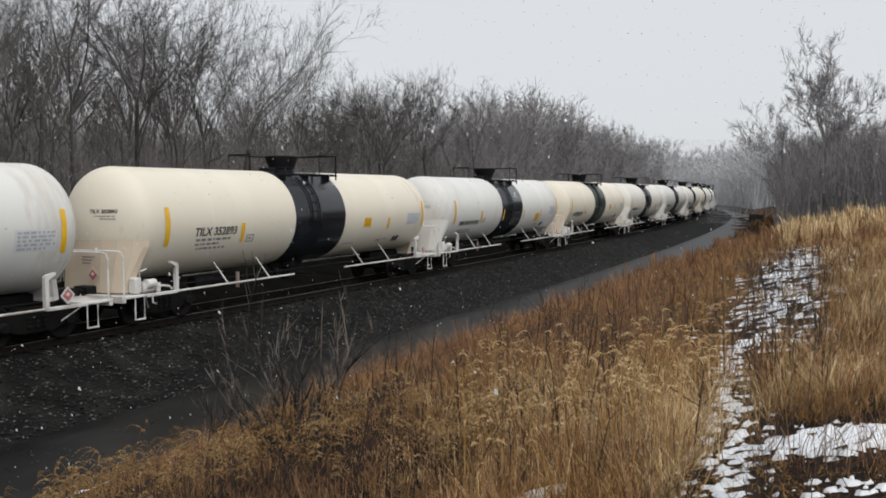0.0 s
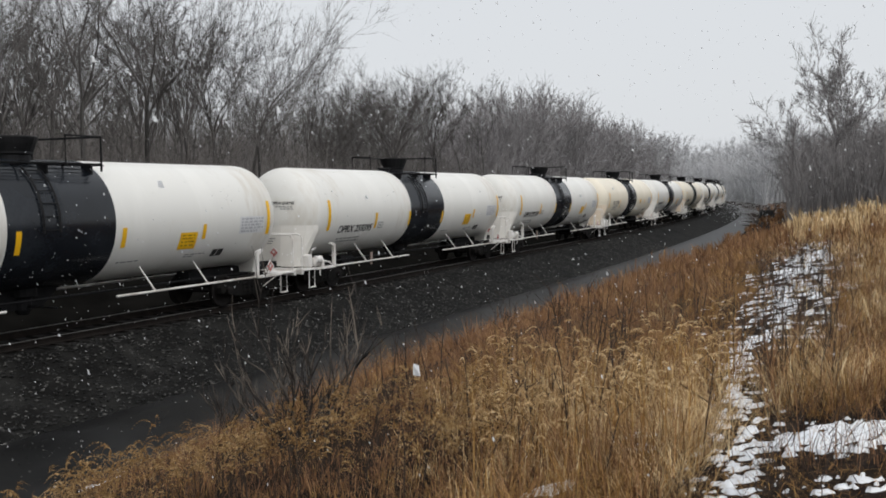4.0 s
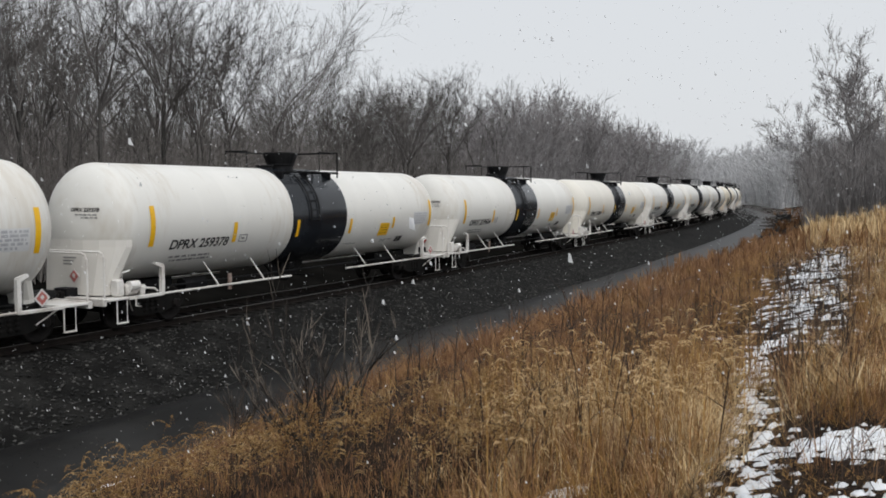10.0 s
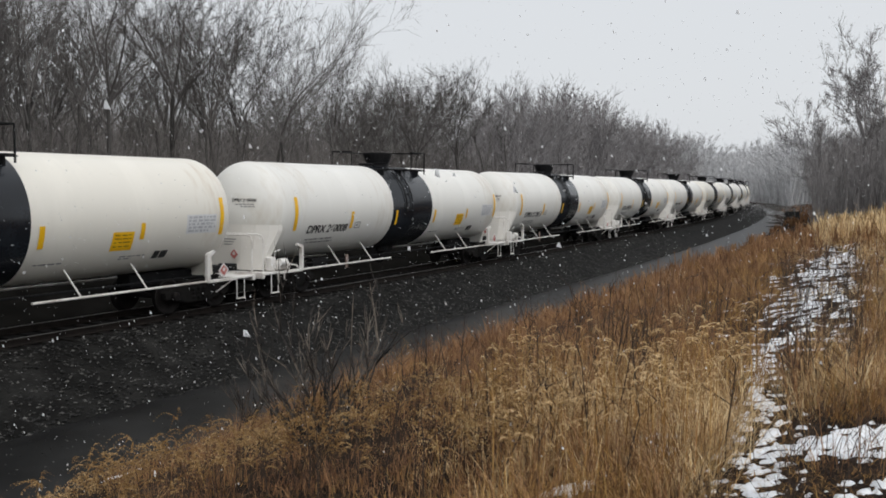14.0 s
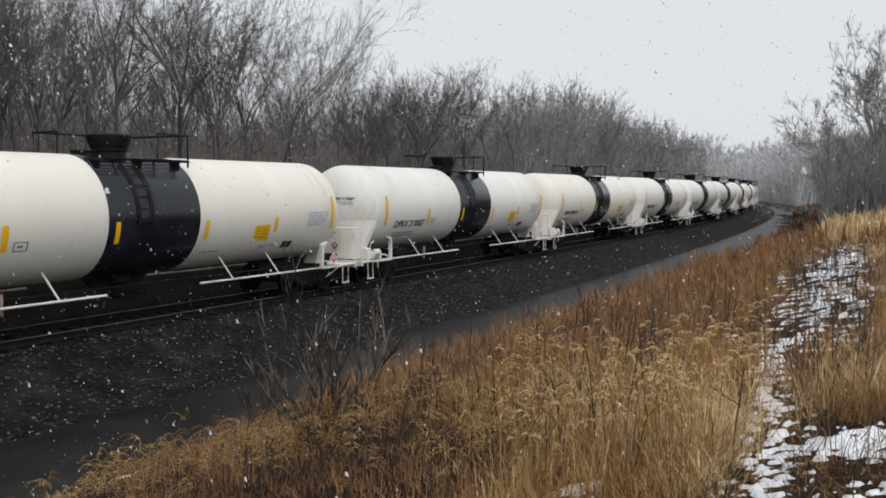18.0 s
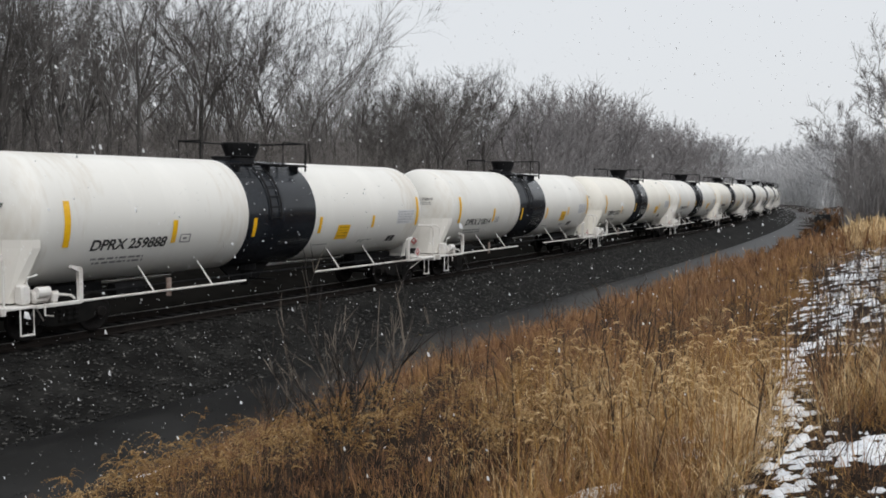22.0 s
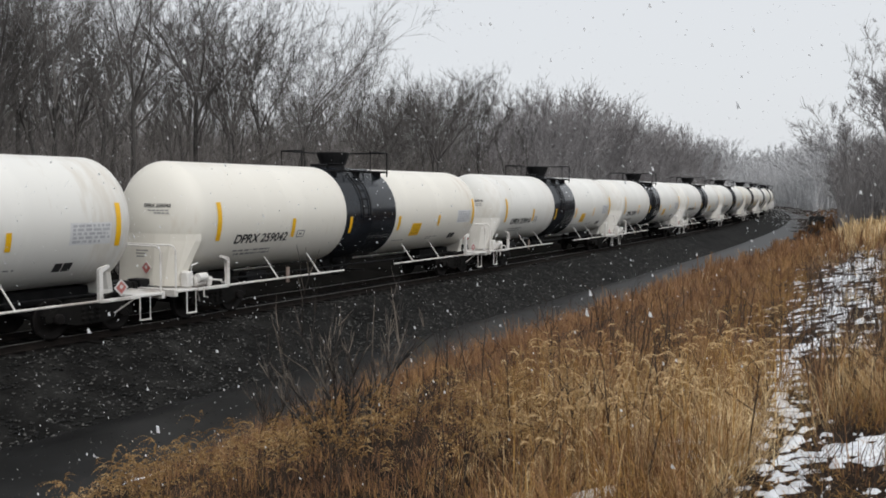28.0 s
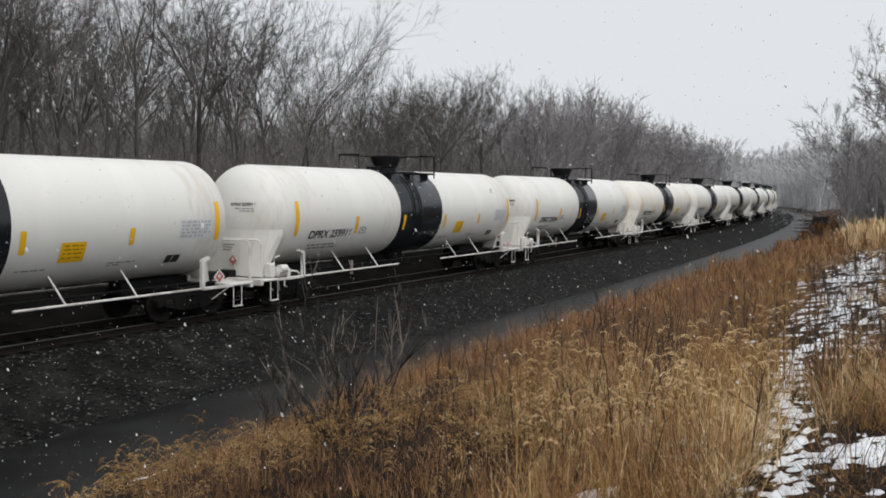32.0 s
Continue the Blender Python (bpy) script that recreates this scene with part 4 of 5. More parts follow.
# ---- dry grass on the bank ----
def grass(name, label, count, mat, seed, keep, heights, width, y_range, clump=20, droop=0.35, near_power=1.6):
    """Blades in tufts, bent over at the tip."""
    rng = np.random.default_rng(seed)
    tufts = count // clump * 4
    ty = y_range[0] + (y_range[1] - y_range[0]) * rng.random(tufts) ** near_power
    tx = ty * rng.uniform(-0.66, 0.70, tufts) + rng.uniform(-1, 1, tufts)
    s, d = beside(tx, ty)
    ok = keep(tx, ty, s, d, rng) & ((patchy(tx, ty, 3.7, 1.1 + seed) + 0.7 * patchy(tx, ty, 7.9, seed) > 0.42) | (rng.random(tufts) < 0.3) | (ty > 14))
    tx, ty = tx[ok][:count // clump], ty[ok][:count // clump]
    n = len(tx) * clump
    size = np.repeat(rng.uniform(0.03, 0.13, len(tx)), clump)
    x, y = np.repeat(tx, clump) + rng.normal(0, 1, n) * size, np.repeat(ty, clump) + rng.normal(0, 1, n) * size
    z = ground_z(x, y) - 0.03
    tall = rng.uniform(*heights, len(tx)) * (0.55 + 0.6 * patchy(tx, ty, 1.3, 0.4)) * (0.9 + 0.2 * smooth_step(ty, 20, 40)) * (1 - 0.58 * smooth_step(0.17 - tx / ty, 0, 0.22) * (1 - smooth_step(ty, 9, 13)))
    h = np.repeat(tall, clump) * rng.uniform(0.45, 1.15, n)
    a = rng.uniform(0, 2 * math.pi, n)
    out = h * droop * rng.random(n) ** 1.4
    h = h * np.where(rng.random(n) < 0.12, rng.uniform(0.25, 0.6, n), 1.0)
    w = width * rng.uniform(0.6, 1.3, n) * np.maximum(1, y / 11)
    b = a + math.pi / 2 + rng.uniform(-0.6, 0.6, n)
    side = np.stack([np.cos(b), np.sin(b), np.zeros(n)], 1) * w[:, None]
    way = np.stack([np.cos(a), np.sin(a)], 1)
    tilt = np.repeat(rng.normal(0, 0.13, (len(tx), 2)), clump, 0) + rng.normal(0, 0.10, (n, 2))
    def level(f, reach):
        return np.stack([x + way[:, 0] * out * reach + tilt[:, 0] * h * f, y + way[:, 1] * out * reach + tilt[:, 1] * h * f, z + h * f], 1)
    p0, p1, p2, p3 = level(0, 0), level(0.48, 0.42), level(0.85, 0.9), level(0.95, 1.45)
    v = np.stack([p0 - side, p0 + side, p1 - side * 0.9, p1 + side * 0.9, p2 - side * 0.6, p2 + side * 0.6, p3], 1)
    f = np.array([(0, 1, 3), (0, 3, 2), (2, 3, 5), (2, 5, 4), (4, 5, 6)])[None] + 7 * np.arange(n)[:, None, None]
    return tagged(sheet(name, v.reshape(-1, 3), f.reshape(-1, 3), mat), label, "grass", kind="stuff")


TRAIL = np.array([(1.7, 4.3), (1.84, 4.7), (2.06, 5.2), (2.22, 5.65), (2.53, 6.4), (2.88, 7.35), (3.3, 8.3), (3.9, 9.2)])


def off_trail(x, y):
    best = np.full(len(x), 99.0)
    for (ax, ay), (bx, by) in zip(TRAIL[:-1], TRAIL[1:]):
        t = np.clip(((x - ax) * (bx - ax) + (y - ay) * (by - ay)) / ((bx - ax) ** 2 + (by - ay) ** 2), 0, 1)
        best = np.minimum(best, np.hypot(x - ax - t * (bx - ax), y - ay - t * (by - ay)))
    return best


def blot(x, y, cx, cy, rx, ry):
    return np.hypot((x - cx) / rx, (y - cy) / ry)


def clearing(x, y):
    """The thinly grown strip of snow further along the bank; positive inside."""
    side = x / y
    return np.minimum(np.minimum(side - 0.402 - 0.0045 * np.maximum(0, y - 12), 0.503 - side) * 10, np.minimum(y - 8.7, 27 - y) * 0.3)


def bare(x, y):
    """Where the trodden snow lies open."""
    trail = (off_trail(x, y) < 0.21 - 0.14 * smooth_step(y, 6.3, 7.2)) & (patchy(x, y, 5.1, 0.3) > 0.12) & (y < 6.7)
    patch = (blot(x, y, 2.72, 5.22, 0.58, 0.42) < 1) | (blot(x, y, 1.85, 4.75, 0.34, 0.3) < 1) | (blot(x, y, 2.3, 4.5, 0.3, 0.22) < 1)
    small = (blot(x, y, 1.93, 6.3, 0.12, 0.2) < 1) | (blot(x, y, 1.67, 5.7, 0.12, 0.2) < 1) | (blot(x, y, 0.9, 5.1, 0.16, 0.15) < 1)
    return trail | patch | small


def open_ground(x, y, rng):
    """Thins the growth out over the clearing and the trodden ground beside the trail."""
    r = rng.random(len(x))
    return ((clearing(x, y) < 0) | (r < 0.10)) & ((x / y < 0.34) | (y > 5.75) | (r < 0.4)) & ~bare(x, y) & ((x / y < 0.36) | (x / y > 0.485 - 0.008 * np.maximum(0, y - 9)) | (y > 9.5) | (r < 0.62))


def keep_straw(x, y, s, d, rng):
    side = x / y
    tuft = 1.4 * np.exp(-((x - 0.34 * y) / 0.22) ** 2 - ((y - 5.7) / 1.2) ** 2)
    near = 1 - smooth_step(y, 6.5, 9.5)
    golden = 0.62 * smooth_step(side, 0.40, 0.46) * smooth_step(y, 5.7, 6.4)
    return (d > 10.5) & open_ground(x, y, rng) & (rng.random(len(x)) < 0.02 + 0.5 * near * smooth_step(y, 4.7, 5.4) * smooth_step(side, -0.08, 0.18) * patchy(x, y, 0.9, 1.0) + tuft + golden) & (y > 4.4)


def keep_tan(x, y, s, d, rng):
    side = x / y
    return (d > 10.4 + 0.8 * rng.random(len(x))) & open_ground(x, y, rng) & (rng.random(len(x)) < (0.15 + 0.6 * patchy(x, y, 0.7, 2.2)) * (0.3 + 0.7 * smooth_step(side, -0.25, 0.05)) * (1 - 0.75 * smooth_step(y, 7.5, 11) * (1 - smooth_step(side, 0.3, 0.4)))) & (y > 4.4)


def keep_rust(x, y, s, d, rng):
    return (d > 7.6 + 0.8 * rng.random(len(x)) + 2.0 * (1 - smooth_step(y, 12, 20))) & open_ground(x, y, rng) & (y > 4.6) & (rng.random(len(x)) < 1.0 - 0.55 * smooth_step(d, 12.5, 17) + 0.25 * patchy(x, y, 0.5, 5.0)) & (rng.random(len(x)) < 0.04 + 0.96 * smooth_step(x / y, -0.42, -0.2))


def keep_far(x, y, s, d, rng):
    return (d > 7.6) & (y > 24) & ((clearing(x, y) < 0) | (rng.random(len(x)) < 0.15))


grass("straw_grass", "pale straw-coloured dry grass in tufts", 36000, STRAW, 51, keep_straw, (0.22, 0.55), 0.0018, (4.0, 34), droop=1.25)
grass("tan_grass", "tan and golden dry grass over the bank", 42000, TAN, 52, keep_tan, (0.25, 0.58), 0.0018, (4.0, 36), droop=1.25)
grass("rust_grass", "rust-brown dry grass and weeds on the slope", 62000, RUST, 53, keep_rust, (0.3, 0.62), 0.0021, (4.6, 40), near_power=1.3, droop=0.9)
grass("straw_tuft", "thick pale straw-coloured tuft of dry grass beside the trail", 15000, STRAW, 57, lambda x, y, s, d, rng: (blot(x, y, 1.93, 5.75, 0.27, 0.75) < 1) & ~bare(x, y), (0.28, 0.52), 0.0019, (4.9, 6.5), droop=1.0, near_power=1.0)
grass("pale_grass", "short pale curling dry grass on the near bank", 11000, STRAW, 58, lambda x, y, s, d, rng: (d > 13) & (x > -0.02 * y) & (x < 0.3 * y) & ~bare(x, y) & (rng.random(len(x)) < smooth_step(x / y, 0.0, 0.2) * (0.2 + 0.8 * patchy(x, y, 1.7, 3.0))), (0.2, 0.45), 0.0018, (5.0, 8.0), droop=1.1, near_power=1.0)
grass("distant_grass", "brown dry grass on the far bank", 28000, RUST, 54, keep_far, (0.5, 0.95), 0.005, (24, 190), near_power=1.2)
grass("orange_grass", "golden orange dry grass at the foot of the copse", 12000, STRAW, 55, lambda x, y, s, d, rng: (d > 13.5) & (y > 28) & (x > 0.45 * y), (0.8, 1.2), 0.006, (28, 62), near_power=1.0)

grass("matted_thatch", "flattened dead blades matted on the trodden soil", 11000, TAN, 56, lambda x, y, s, d, rng: (x > 0.24 * y) & (x < 0.62 * y) & (rng.random(len(x)) < 0.3 + 0.7 * patchy(x, y, 3.0, 0.5)), (0.03, 0.09), 0.0022, (3.9, 7.0), droop=4.0, near_power=1.0)


def goldenrod(name, label, count, seed, keep, y_range, mat, tall, arms=6, reach=0.11, power=1.5, stalk=STALK):
    """Weed stalks, each with a bent plume of fuzzy arms that curl over at their tips."""
    rng = np.random.default_rng(seed)
    y = y_range[0] + (y_range[1] - y_range[0]) * rng.random(count * 6) ** power
    x = y * rng.uniform(-0.62, 0.62, count * 6)
    s, d = beside(x, y)
    ok = keep(x, y, s, d, rng)
    x, y = x[ok][:count], y[ok][:count]
    n = len(x)
    foot = np.stack([x, y, ground_z(x, y)], 1)
    h, a, big = rng.uniform(*tall, n), rng.uniform(0, 6.28, n), rng.uniform(0.55, 1.3, n)
    way = np.stack([np.cos(a), np.sin(a), np.zeros(n)], 1)
    top = foot + way * (0.16 * h)[:, None] + np.array([0, 0, 1.0]) * h[:, None]
    side = np.stack([-way[:, 1], way[:, 0], np.zeros(n)], 1) * 0.0035
    mid = foot * 0.5 + top * 0.5 - way * (0.04 * h)[:, None]
    v = np.stack([foot - side, foot + side, mid - side, mid + side, top], 1).reshape(-1, 3)
    f = (np.array([(0, 1, 3), (0, 3, 2), (2, 3, 4)])[None] + 5 * np.arange(n)[:, None, None]).reshape(-1, 3)
    tagged(sheet("weed_stalks", v, f, stalk), "thin brown stalks of the dry weeds", "dry weeds", kind="stuff")
    m, steps, fuzz = n * arms, np.linspace(0.08, 1, 10), 4
    own = np.repeat(np.arange(n), arms)
    start = top[own] + (mid - top)[own] * (0.75 * rng.random(m) ** 1.5)[:, None]
    b = a[own] + rng.normal(0, 0.9, m)
    out = np.stack([np.cos(b), np.sin(b), np.zeros(m)], 1)
    length = reach * big[own] * rng.uniform(0.5, 1.25, m)
    curl = rng.uniform(0.7, 1.5, m)
    c = start[:, None] + out[:, None] * (length[:, None] * steps)[..., None] + np.array([0, 0, 1.0]) * (length[:, None] * (0.95 * steps - curl[:, None] * steps ** 2))[..., None]
    c = np.repeat(c.reshape(-1, 3), fuzz, 0)
    thin = np.repeat(np.tile(1.15 - 0.75 * steps, m), fuzz) * np.repeat(big[own], len(steps) * fuzz)
    e = rng.normal(0, 1, (len(c), 3))
    e = e / np.linalg.norm(e, axis=1)[:, None] * (0.0125 * thin)[:, None]
    g = np.cross(e, rng.normal(0, 1, (len(c), 3)))
    g = g / (np.linalg.norm(g, axis=1)[:, None] + 1e-6) * 0.0045
    v = np.stack([c - e * 0.4 - g, c - e * 0.4 + g, c + e], 1).reshape(-1, 3)
    return tagged(sheet(name, v, np.arange(len(v)).reshape(-1, 3), mat), label, "dry weeds", kind="stuff")


goldenrod("goldenrod_heads", "curled golden-brown seed heads of dry goldenrod", 250, 61, lambda x, y, s, d, rng: (d > 10.8 + 0.6 * patchy(x, y, 1.9, 0.2)) & ~bare(x, y) & (x > -0.45 * y) & (x < 0.16 * y) & (np.hypot(x, y) < 7.7 + 6 * np.minimum(0, x / y + 0.14)) & (rng.random(len(x)) < 0.25 + 0.75 * patchy(x, y, 2.1, 0.7)), (5.2, 7.9), PLUME, (0.26, 0.5), 6, 0.18, 1.0)
goldenrod("edge_weeds", "brown curled weeds along the edge of the lane", 14, 63, lambda x, y, s, d, rng: (d > 9.2) & (d < 11.0) & (x < -0.14 * y), (7.5, 14), PLUME, (0.2, 0.42), 6, 0.16, 1.0)
goldenrod("grass_plumes", "pale nodding plumes of tall dry grass", 210, 62, lambda x, y, s, d, rng: (d > 11.5) & ~bare(x, y) & (x > 0.08 * y) & (x < 0.40 * y), (5.0, 7.7), STRAW, (0.42, 0.72), 2, 0.10, stalk=TAN)


def dark_stems(name, label, count, seed, y0, y1, side, tall, thick):
    rng = random.Random(seed)
    sh = Shape()
    made = 0
    while made < count:
        y = y0 + (y1 - y0) * rng.random() ** 1.3
        x = y * rng.uniform(*side)
        s, d = beside(x, y)
        if d[0] < 9.5:
            continue
        z, h = z_at(x, y), rng.uniform(*tall)
        p = Vector((x, y, z))
        q = p + Vector((rng.uniform(-0.12, 0.12), rng.uniform(-0.1, 0.1), h))
        sh.tube([p, p.lerp(q, 0.5) + Vector((rng.uniform(-0.03, 0.03), 0, 0)), q], [thick, thick * 0.8, thick * 0.35], 4, False)
        for _ in range(rng.randint(1, 4)):
            o = p.lerp(q, rng.uniform(0.35, 0.9))
            sh.tube([o, o + Vector((rng.uniform(-0.22, 0.22), rng.uniform(-0.15, 0.15), rng.uniform(0.08, 0.25)))], [thick * 0.55, thick * 0.2], 3, False)
        made += 1
    return tagged(part(name, sh, STALK), label, "dry weeds", kind="stuff")


dark_stems("dark_weed_stems", "dark bare weed stems standing in the grass", 80, 71, 8.0, 24, (-0.1, 0.55), (0.35, 0.8), 0.006)
rng = random.Random(74)
for i in range(70):
    y = 4.9 + 4.2 * rng.random()
    x = y * (rng.gauss(0.2, 0.04) if i % 2 else rng.uniform(-0.22, 0.46))
    if bare(np.array([x]), np.array([y]))[0]:
        continue
    one = Shape()
    h, tip = rng.uniform(0.4, 0.85), Vector((rng.gauss(0, 0.09), rng.gauss(0, 0.07), 0))
    line = [tip * f ** 1.5 + Vector((rng.gauss(0, 0.008), rng.gauss(0, 0.008), h * f)) for f in (0, 0.3, 0.6, 0.85, 1.0)]
    one.tube(line, [0.0055, 0.005, 0.004, 0.003, 0.0015], 5, False)
    stalk = tagged(part("weed_stem", one, STALK), "dark bare branching weed stem standing in the dry grass", "dry weed", "weed stems on the bank")
    for _ in range(rng.randint(2, 5)):
        o = line[rng.choice((1, 2, 2, 3))]
        part("branch", Shape().tube([o, o + Vector((rng.gauss(0, 0.06), rng.gauss(0, 0.05), rng.uniform(0.06, 0.14))), o + Vector((rng.gauss(0, 0.11), rng.gauss(0, 0.08), rng.uniform(0.14, 0.28)))], [0.0035, 0.0026, 0.0012], 3, False), STALK, stalk)
    stalk.location = (x, y, z_at(x, y) - 0.03)
dark_stems("trail_weed_stems", "thin dark weed stems standing in the snow", 240, 72, 6.2, 22, (0.41, 0.51), (0.25, 0.6), 0.005)
dark_stems("matted_stems", "short broken dark stems on the trodden ground", 110, 73, 4.3, 6.2, (0.3, 0.56), (0.04, 0.2), 0.003)


# ---- bare shrub at the foot of the bank ----
def shrub(name, label, seed, stems, height, reach):
    rng = random.Random(seed)
    t = tagged(new(name), label, "shrub")
    for i in range(stems):
        sh = Shape()
        a = 2 * math.pi * i / stems + rng.uniform(-0.4, 0.4)
        tilt = reach * rng.uniform(0.15, 1.0)

        def limb(o, w, length, r, level):
            line, q = [o.copy()], o.copy()
            for _ in range(5):
                w = (w + Vector((rng.uniform(-0.16, 0.16), rng.uniform(-0.16, 0.16), rng.uniform(-0.02, 0.14)))).normalized()
                q = q + w * length / 5
                line.append(q.copy())
            sh.tube(line, [r * (1 - 0.8 * j / 5) for j in range(6)], 5 if level == 0 else 3, False)
            if level < 2:
                for _ in range((6, 4)[level]):
                    j = rng.randint(1, 4)
                    side = Vector((rng.uniform(-1, 1), rng.uniform(-1, 1), rng.uniform(-0.1, 0.9)))
                    limb(line[j], (w + side * 0.75).normalized(), length * rng.uniform(0.3, 0.55), max(0.0045, r * 0.55), level + 1)

        limb(Vector((rng.uniform(-0.1, 0.1), rng.uniform(-0.1, 0.1), -0.05)), Vector((math.cos(a) * tilt, math.sin(a) * tilt, 1)).normalized(), height * rng.uniform(0.75, 1.05), 0.016, 0)
        part("stem", sh, SHRUBBARK, t)
    return t


bush = shrub("bare_shrub", "bare dark shrub with many thin branches on the bank", 81, 12, 1.3, 1.4)
bush.location = (-0.78, 7.4, z_at(-0.78, 7.4) - 0.05)
for dx, dy, top, bend in ((0.22, 0.2, 1.35, 0.03), (0.36, 0.3, 1.2, -0.03), (-0.5, 0.1, 1.15, -0.12)):
    part("tall_stem", Shape().tube([(dx - bend, dy, -0.05), (dx, dy, top * 0.5), (dx + bend * 0.5, dy, top * 0.8), (dx + bend, dy, top)], [0.008, 0.007, 0.005, 0.002], 5, False), SHRUBBARK, bush)
bush2 = shrub("small_bare_shrub", "small bare shrub beside the lane", 83, 5, 1.0, 0.6)
bush2.location = (-2.3, 12.2, z_at(-2.3, 12.2))

# ---- old snow on the trail ----
def snow_cover(name, label, x0, x1, y0, y1, step, shape_of, rough=0.15, freq=2.3):
    xs, ys = np.arange(x0, x1, step), np.arange(y0, y1, step)
    X, Y = np.meshgrid(xs, ys)
    x, y = X.ravel(), Y.ravel()
    lumps = np.array([noise.fractal(Vector((a * freq, b * freq * 2, 3.0)), 0.7, 2.1, 5) for a, b in zip(x, y)])
    z = ground_z(x, y) + np.clip(shape_of(x, y) + rough * lumps, -0.12, 0.022)
    k = np.arange(len(x)).reshape(len(ys), len(xs))
    f = np.stack([k[:-1, :-1], k[:-1, 1:], k[1:, 1:], k[1:, :-1]], -1).reshape(-1, 4)
    ok = (z - ground_z(x, y) > -0.06)[f].any(1)
    return tagged(sheet(name, np.stack([x, y, z], 1), f[ok], SNOW, True), label, "snow", kind="stuff")


snow_cover("trail_snow", "thin patchy old snow along the trodden trail", 1.2, 4.6, 3.9, 9.6, 0.026, lambda x, y: -0.012 - 0.3 * np.maximum(0, off_trail(x, y) - 0.12 + 0.09 * smooth_step(y, 6.0, 7.0)), 0.10, 8.0)
snow_cover("far_trail_snow", "old snow lying between the grass on the bank", 3.2, 15.0, 8.4, 28.0, 0.11, lambda x, y: -0.05 + 0.14 * np.clip(clearing(x, y), -3, 0.25), 0.2, 3.6)
snow_cover("snow_patch", "patch of white snow beside the trail", 1.4, 3.8, 3.9, 6.2, 0.018, lambda x, y: np.maximum(np.maximum(0.05 - 0.09 * blot(x, y, 2.78, 5.24, 0.55, 0.34) ** 2, -0.02 - 0.05 * blot(x, y, 1.85, 4.75, 0.3, 0.2) ** 2), -0.02 - 0.05 * blot(x, y, 2.35, 4.5, 0.35, 0.16) ** 2), 0.13, 8.0)
snow_cover("snow_remnants", "small remnants of snow between the tufts", 0.5, 2.3, 4.7, 6.8, 0.022, lambda x, y: np.maximum(np.maximum(0.03 - 0.06 * blot(x, y, 1.93, 6.3, 0.14, 0.22) ** 2, 0.03 - 0.06 * blot(x, y, 1.67, 5.7, 0.13, 0.2) ** 2), 0.03 - 0.06 * blot(x, y, 0.9, 5.1, 0.16, 0.14) ** 2))
snow_cover("lane_snow", "thin snow at the edge of the lane", -4.6, -2.0, 8.4, 12.0, 0.08, lambda x, y: -0.02 - 0.15 * np.hypot((x + 3.3) / 0.9, (y - 9.9) / 0.9))

# ---- steel box beside the line ----
box = tagged(new("equipment_box"), "dark steel equipment box standing beside the line", "equipment box")
part("case", Shape().box(-0.95, 0.95, -0.5, 0.5, 0.1, 1.28, 0.03), CONCRETE, box)
part("lid", Shape().box(-1.02, 1.02, -0.57, 0.57, 1.285, 1.36, 0.02), CONCRETE, box, "overhanging lid")
part("plinth", Shape().box(-0.9, 0.9, -0.45, 0.45, -0.5, 0.098, 0.02), GRIME, box)
part("door", Shape().box(-0.85, 0.85, -0.53, -0.505, 0.2, 1.2, 0.008), CONCRETE, box)
bx, by, ba = on_line(106.5, 8.6)
box.matrix_basis = pose(bx, by, -1.05, 0, 0, -22)

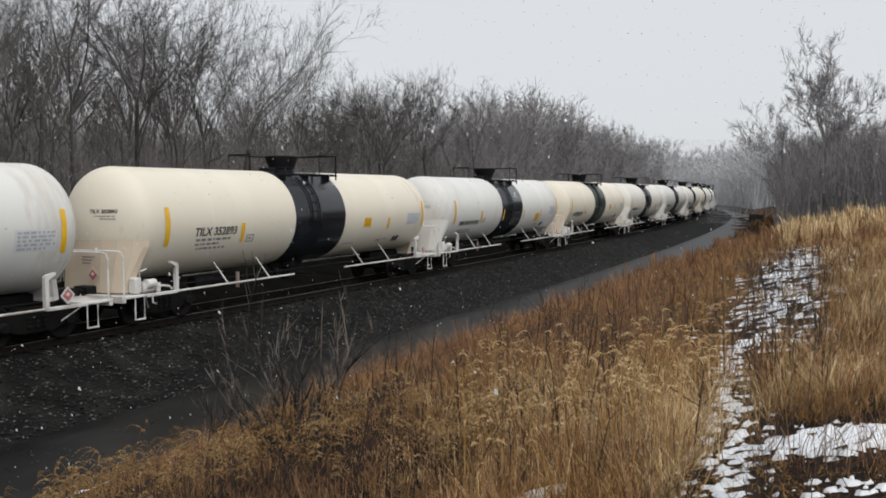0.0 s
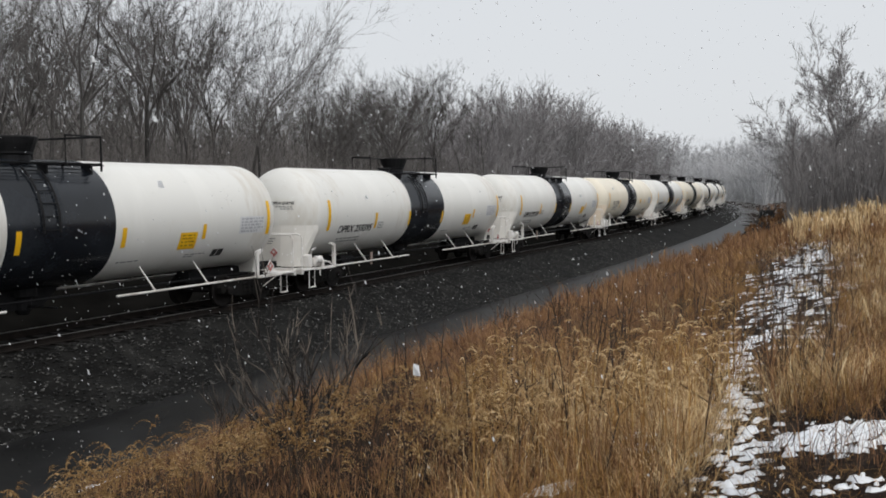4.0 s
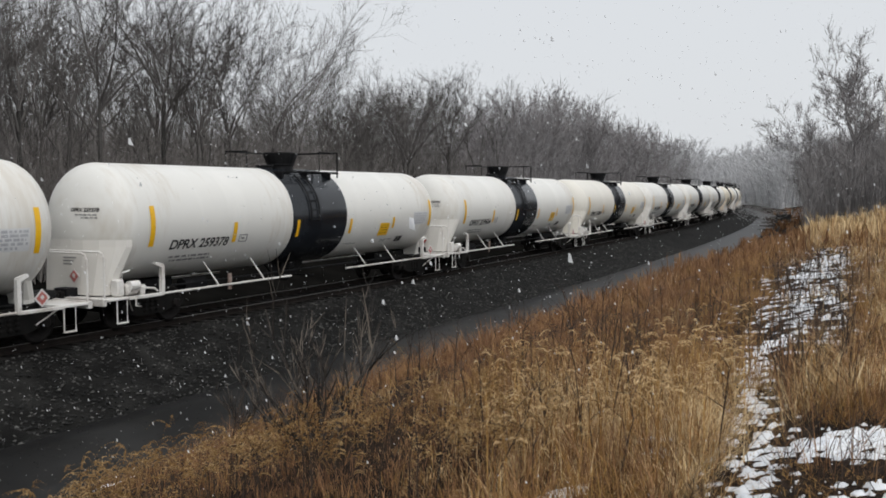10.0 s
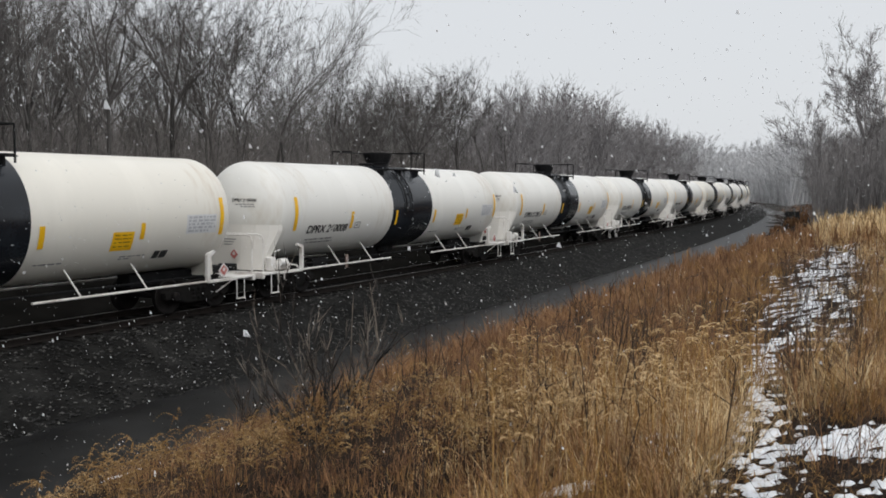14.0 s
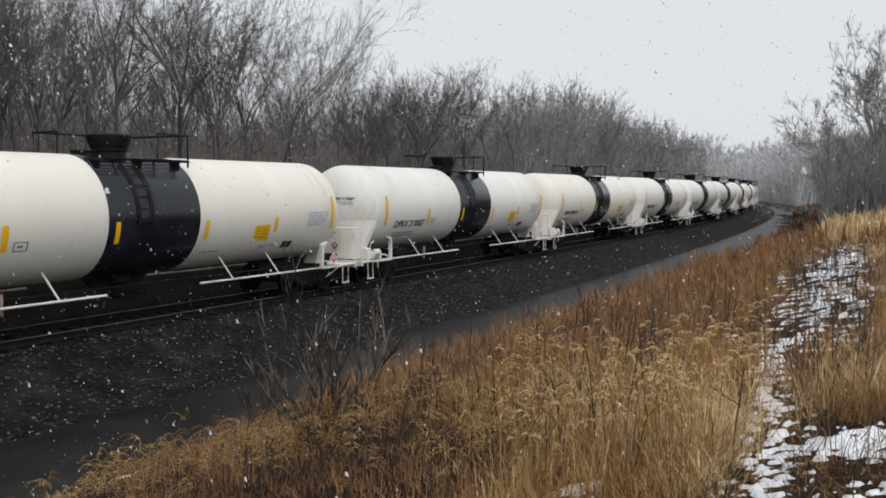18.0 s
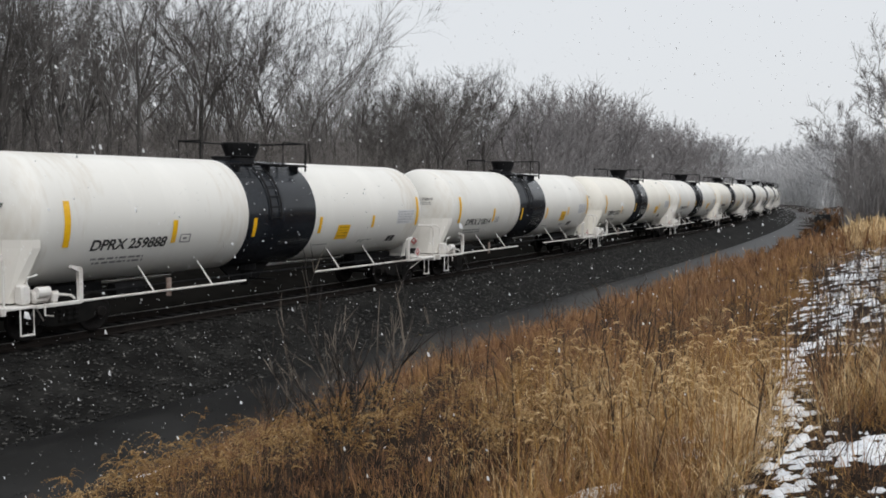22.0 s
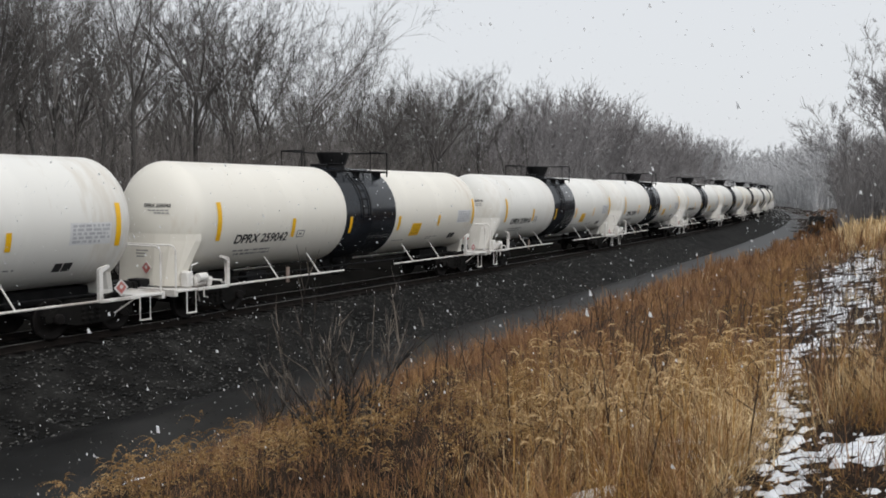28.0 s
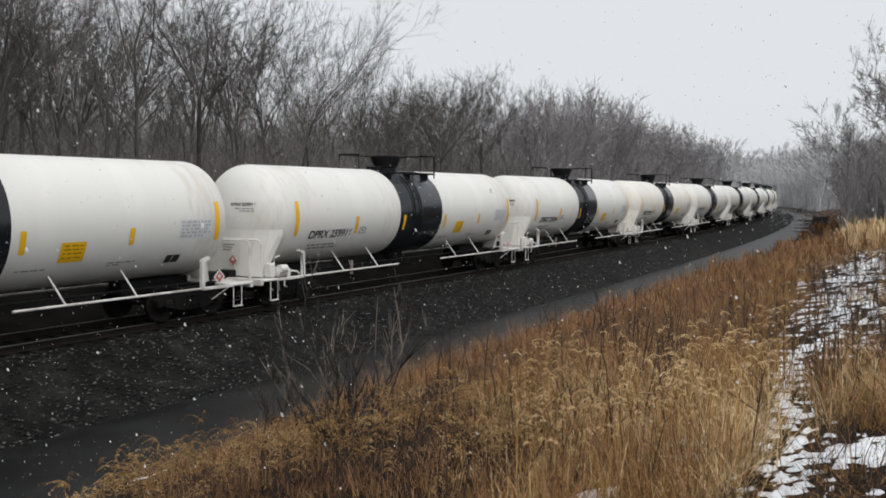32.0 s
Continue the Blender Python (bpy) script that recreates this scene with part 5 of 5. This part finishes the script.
# ---- falling snow ----
def flakes(name, count, seed, velocity, far, size):
    """Flakes that drift together; none crosses the eye's own place."""
    rng = np.random.default_rng(seed)
    v = np.array(velocity)
    p = np.stack([rng.uniform(-0.6 * far, 0.6 * far, count), rng.uniform(0.6, far, count), rng.uniform(-2.0, 3.6 + 0.3 * far, count)], 1)
    p = p - v * (33.0 * rng.random(count))[:, None]
    e = p - np.array([0, 0, 3.41])
    t = np.clip(-(e @ v) / (v @ v), 0, 33)
    p = p[np.linalg.norm(e + v * t[:, None], axis=1) > 1.9]
    n = len(p)
    r = rng.uniform(*size, n)
    base = np.array([(0.9, 0, -0.5), (-0.5, 0.8, -0.4), (-0.5, -0.8, -0.4), (0.5, -0.3, 0.9), (-0.2, 0.5, 1.0)])
    spin = rng.uniform(0, 6.28, n)
    c, s = np.cos(spin)[:, None], np.sin(spin)[:, None]
    q = base[None] * (r[:, None] * rng.uniform(0.6, 1.2, (n, 3)))[:, None, :]
    q = np.stack([q[..., 0] * c - q[..., 1] * s, q[..., 0] * s + q[..., 1] * c, q[..., 2]], -1)
    along = v / np.linalg.norm(v)
    q = q + (q @ along)[..., None] * along * 0.7 + p[:, None, :]
    f = np.array([(0, 3, 2), (0, 1, 4), (2, 3, 4), (0, 4, 3)])[None] + 5 * np.arange(n)[:, None, None]
    return tagged(sheet(name, q.reshape(-1, 3), f.reshape(-1, 3), FLAKE), "white snowflakes falling through the air", "snowfall", kind="stuff")


def haze_flakes(name, count, seed, near, far, size):
    """Oversized flakes added across the view to imitate haze before the far woods."""
    rng = np.random.default_rng(seed)
    y = near + (far - near) * rng.random(count) ** 0.8
    p = np.stack([y * rng.uniform(-0.08, 0.58, count) - 20, y, -1.0 + (4.0 + 0.062 * y) * rng.random(count) ** 1.2], 1)
    q = rng.normal(0, 1, (count, 3, 3)) * rng.uniform(*size, (count, 1, 1)) + p[:, None, :]
    return tagged(sheet(name, q.reshape(-1, 3), np.arange(count * 3).reshape(-1, 3), FLAKE), "oversized flakes imitating haze before the distant woods", "snowfall", kind="stuff")


FALLS = [(haze_flakes("drifting_snow", 230000, 94, 105, 230, (0.018, 0.05)), (0.7, 0.1, -0.15), 0.3),
         (flakes("falling_snow", 13000, 91, (0.55, -0.1, -1.2), 8, (0.0022, 0.0048)), (0.55, -0.1, -1.2), 0.2),
         (flakes("falling_snow", 21000, 92, (0.75, 0.1, -1.45), 17, (0.004, 0.008)), (0.75, 0.1, -1.45), 0.2),
         (flakes("falling_snow", 22000, 93, (0.5, 0.1, -1.35), 36, (0.007, 0.013)), (0.5, 0.1, -1.35), 0.3)]

motions()
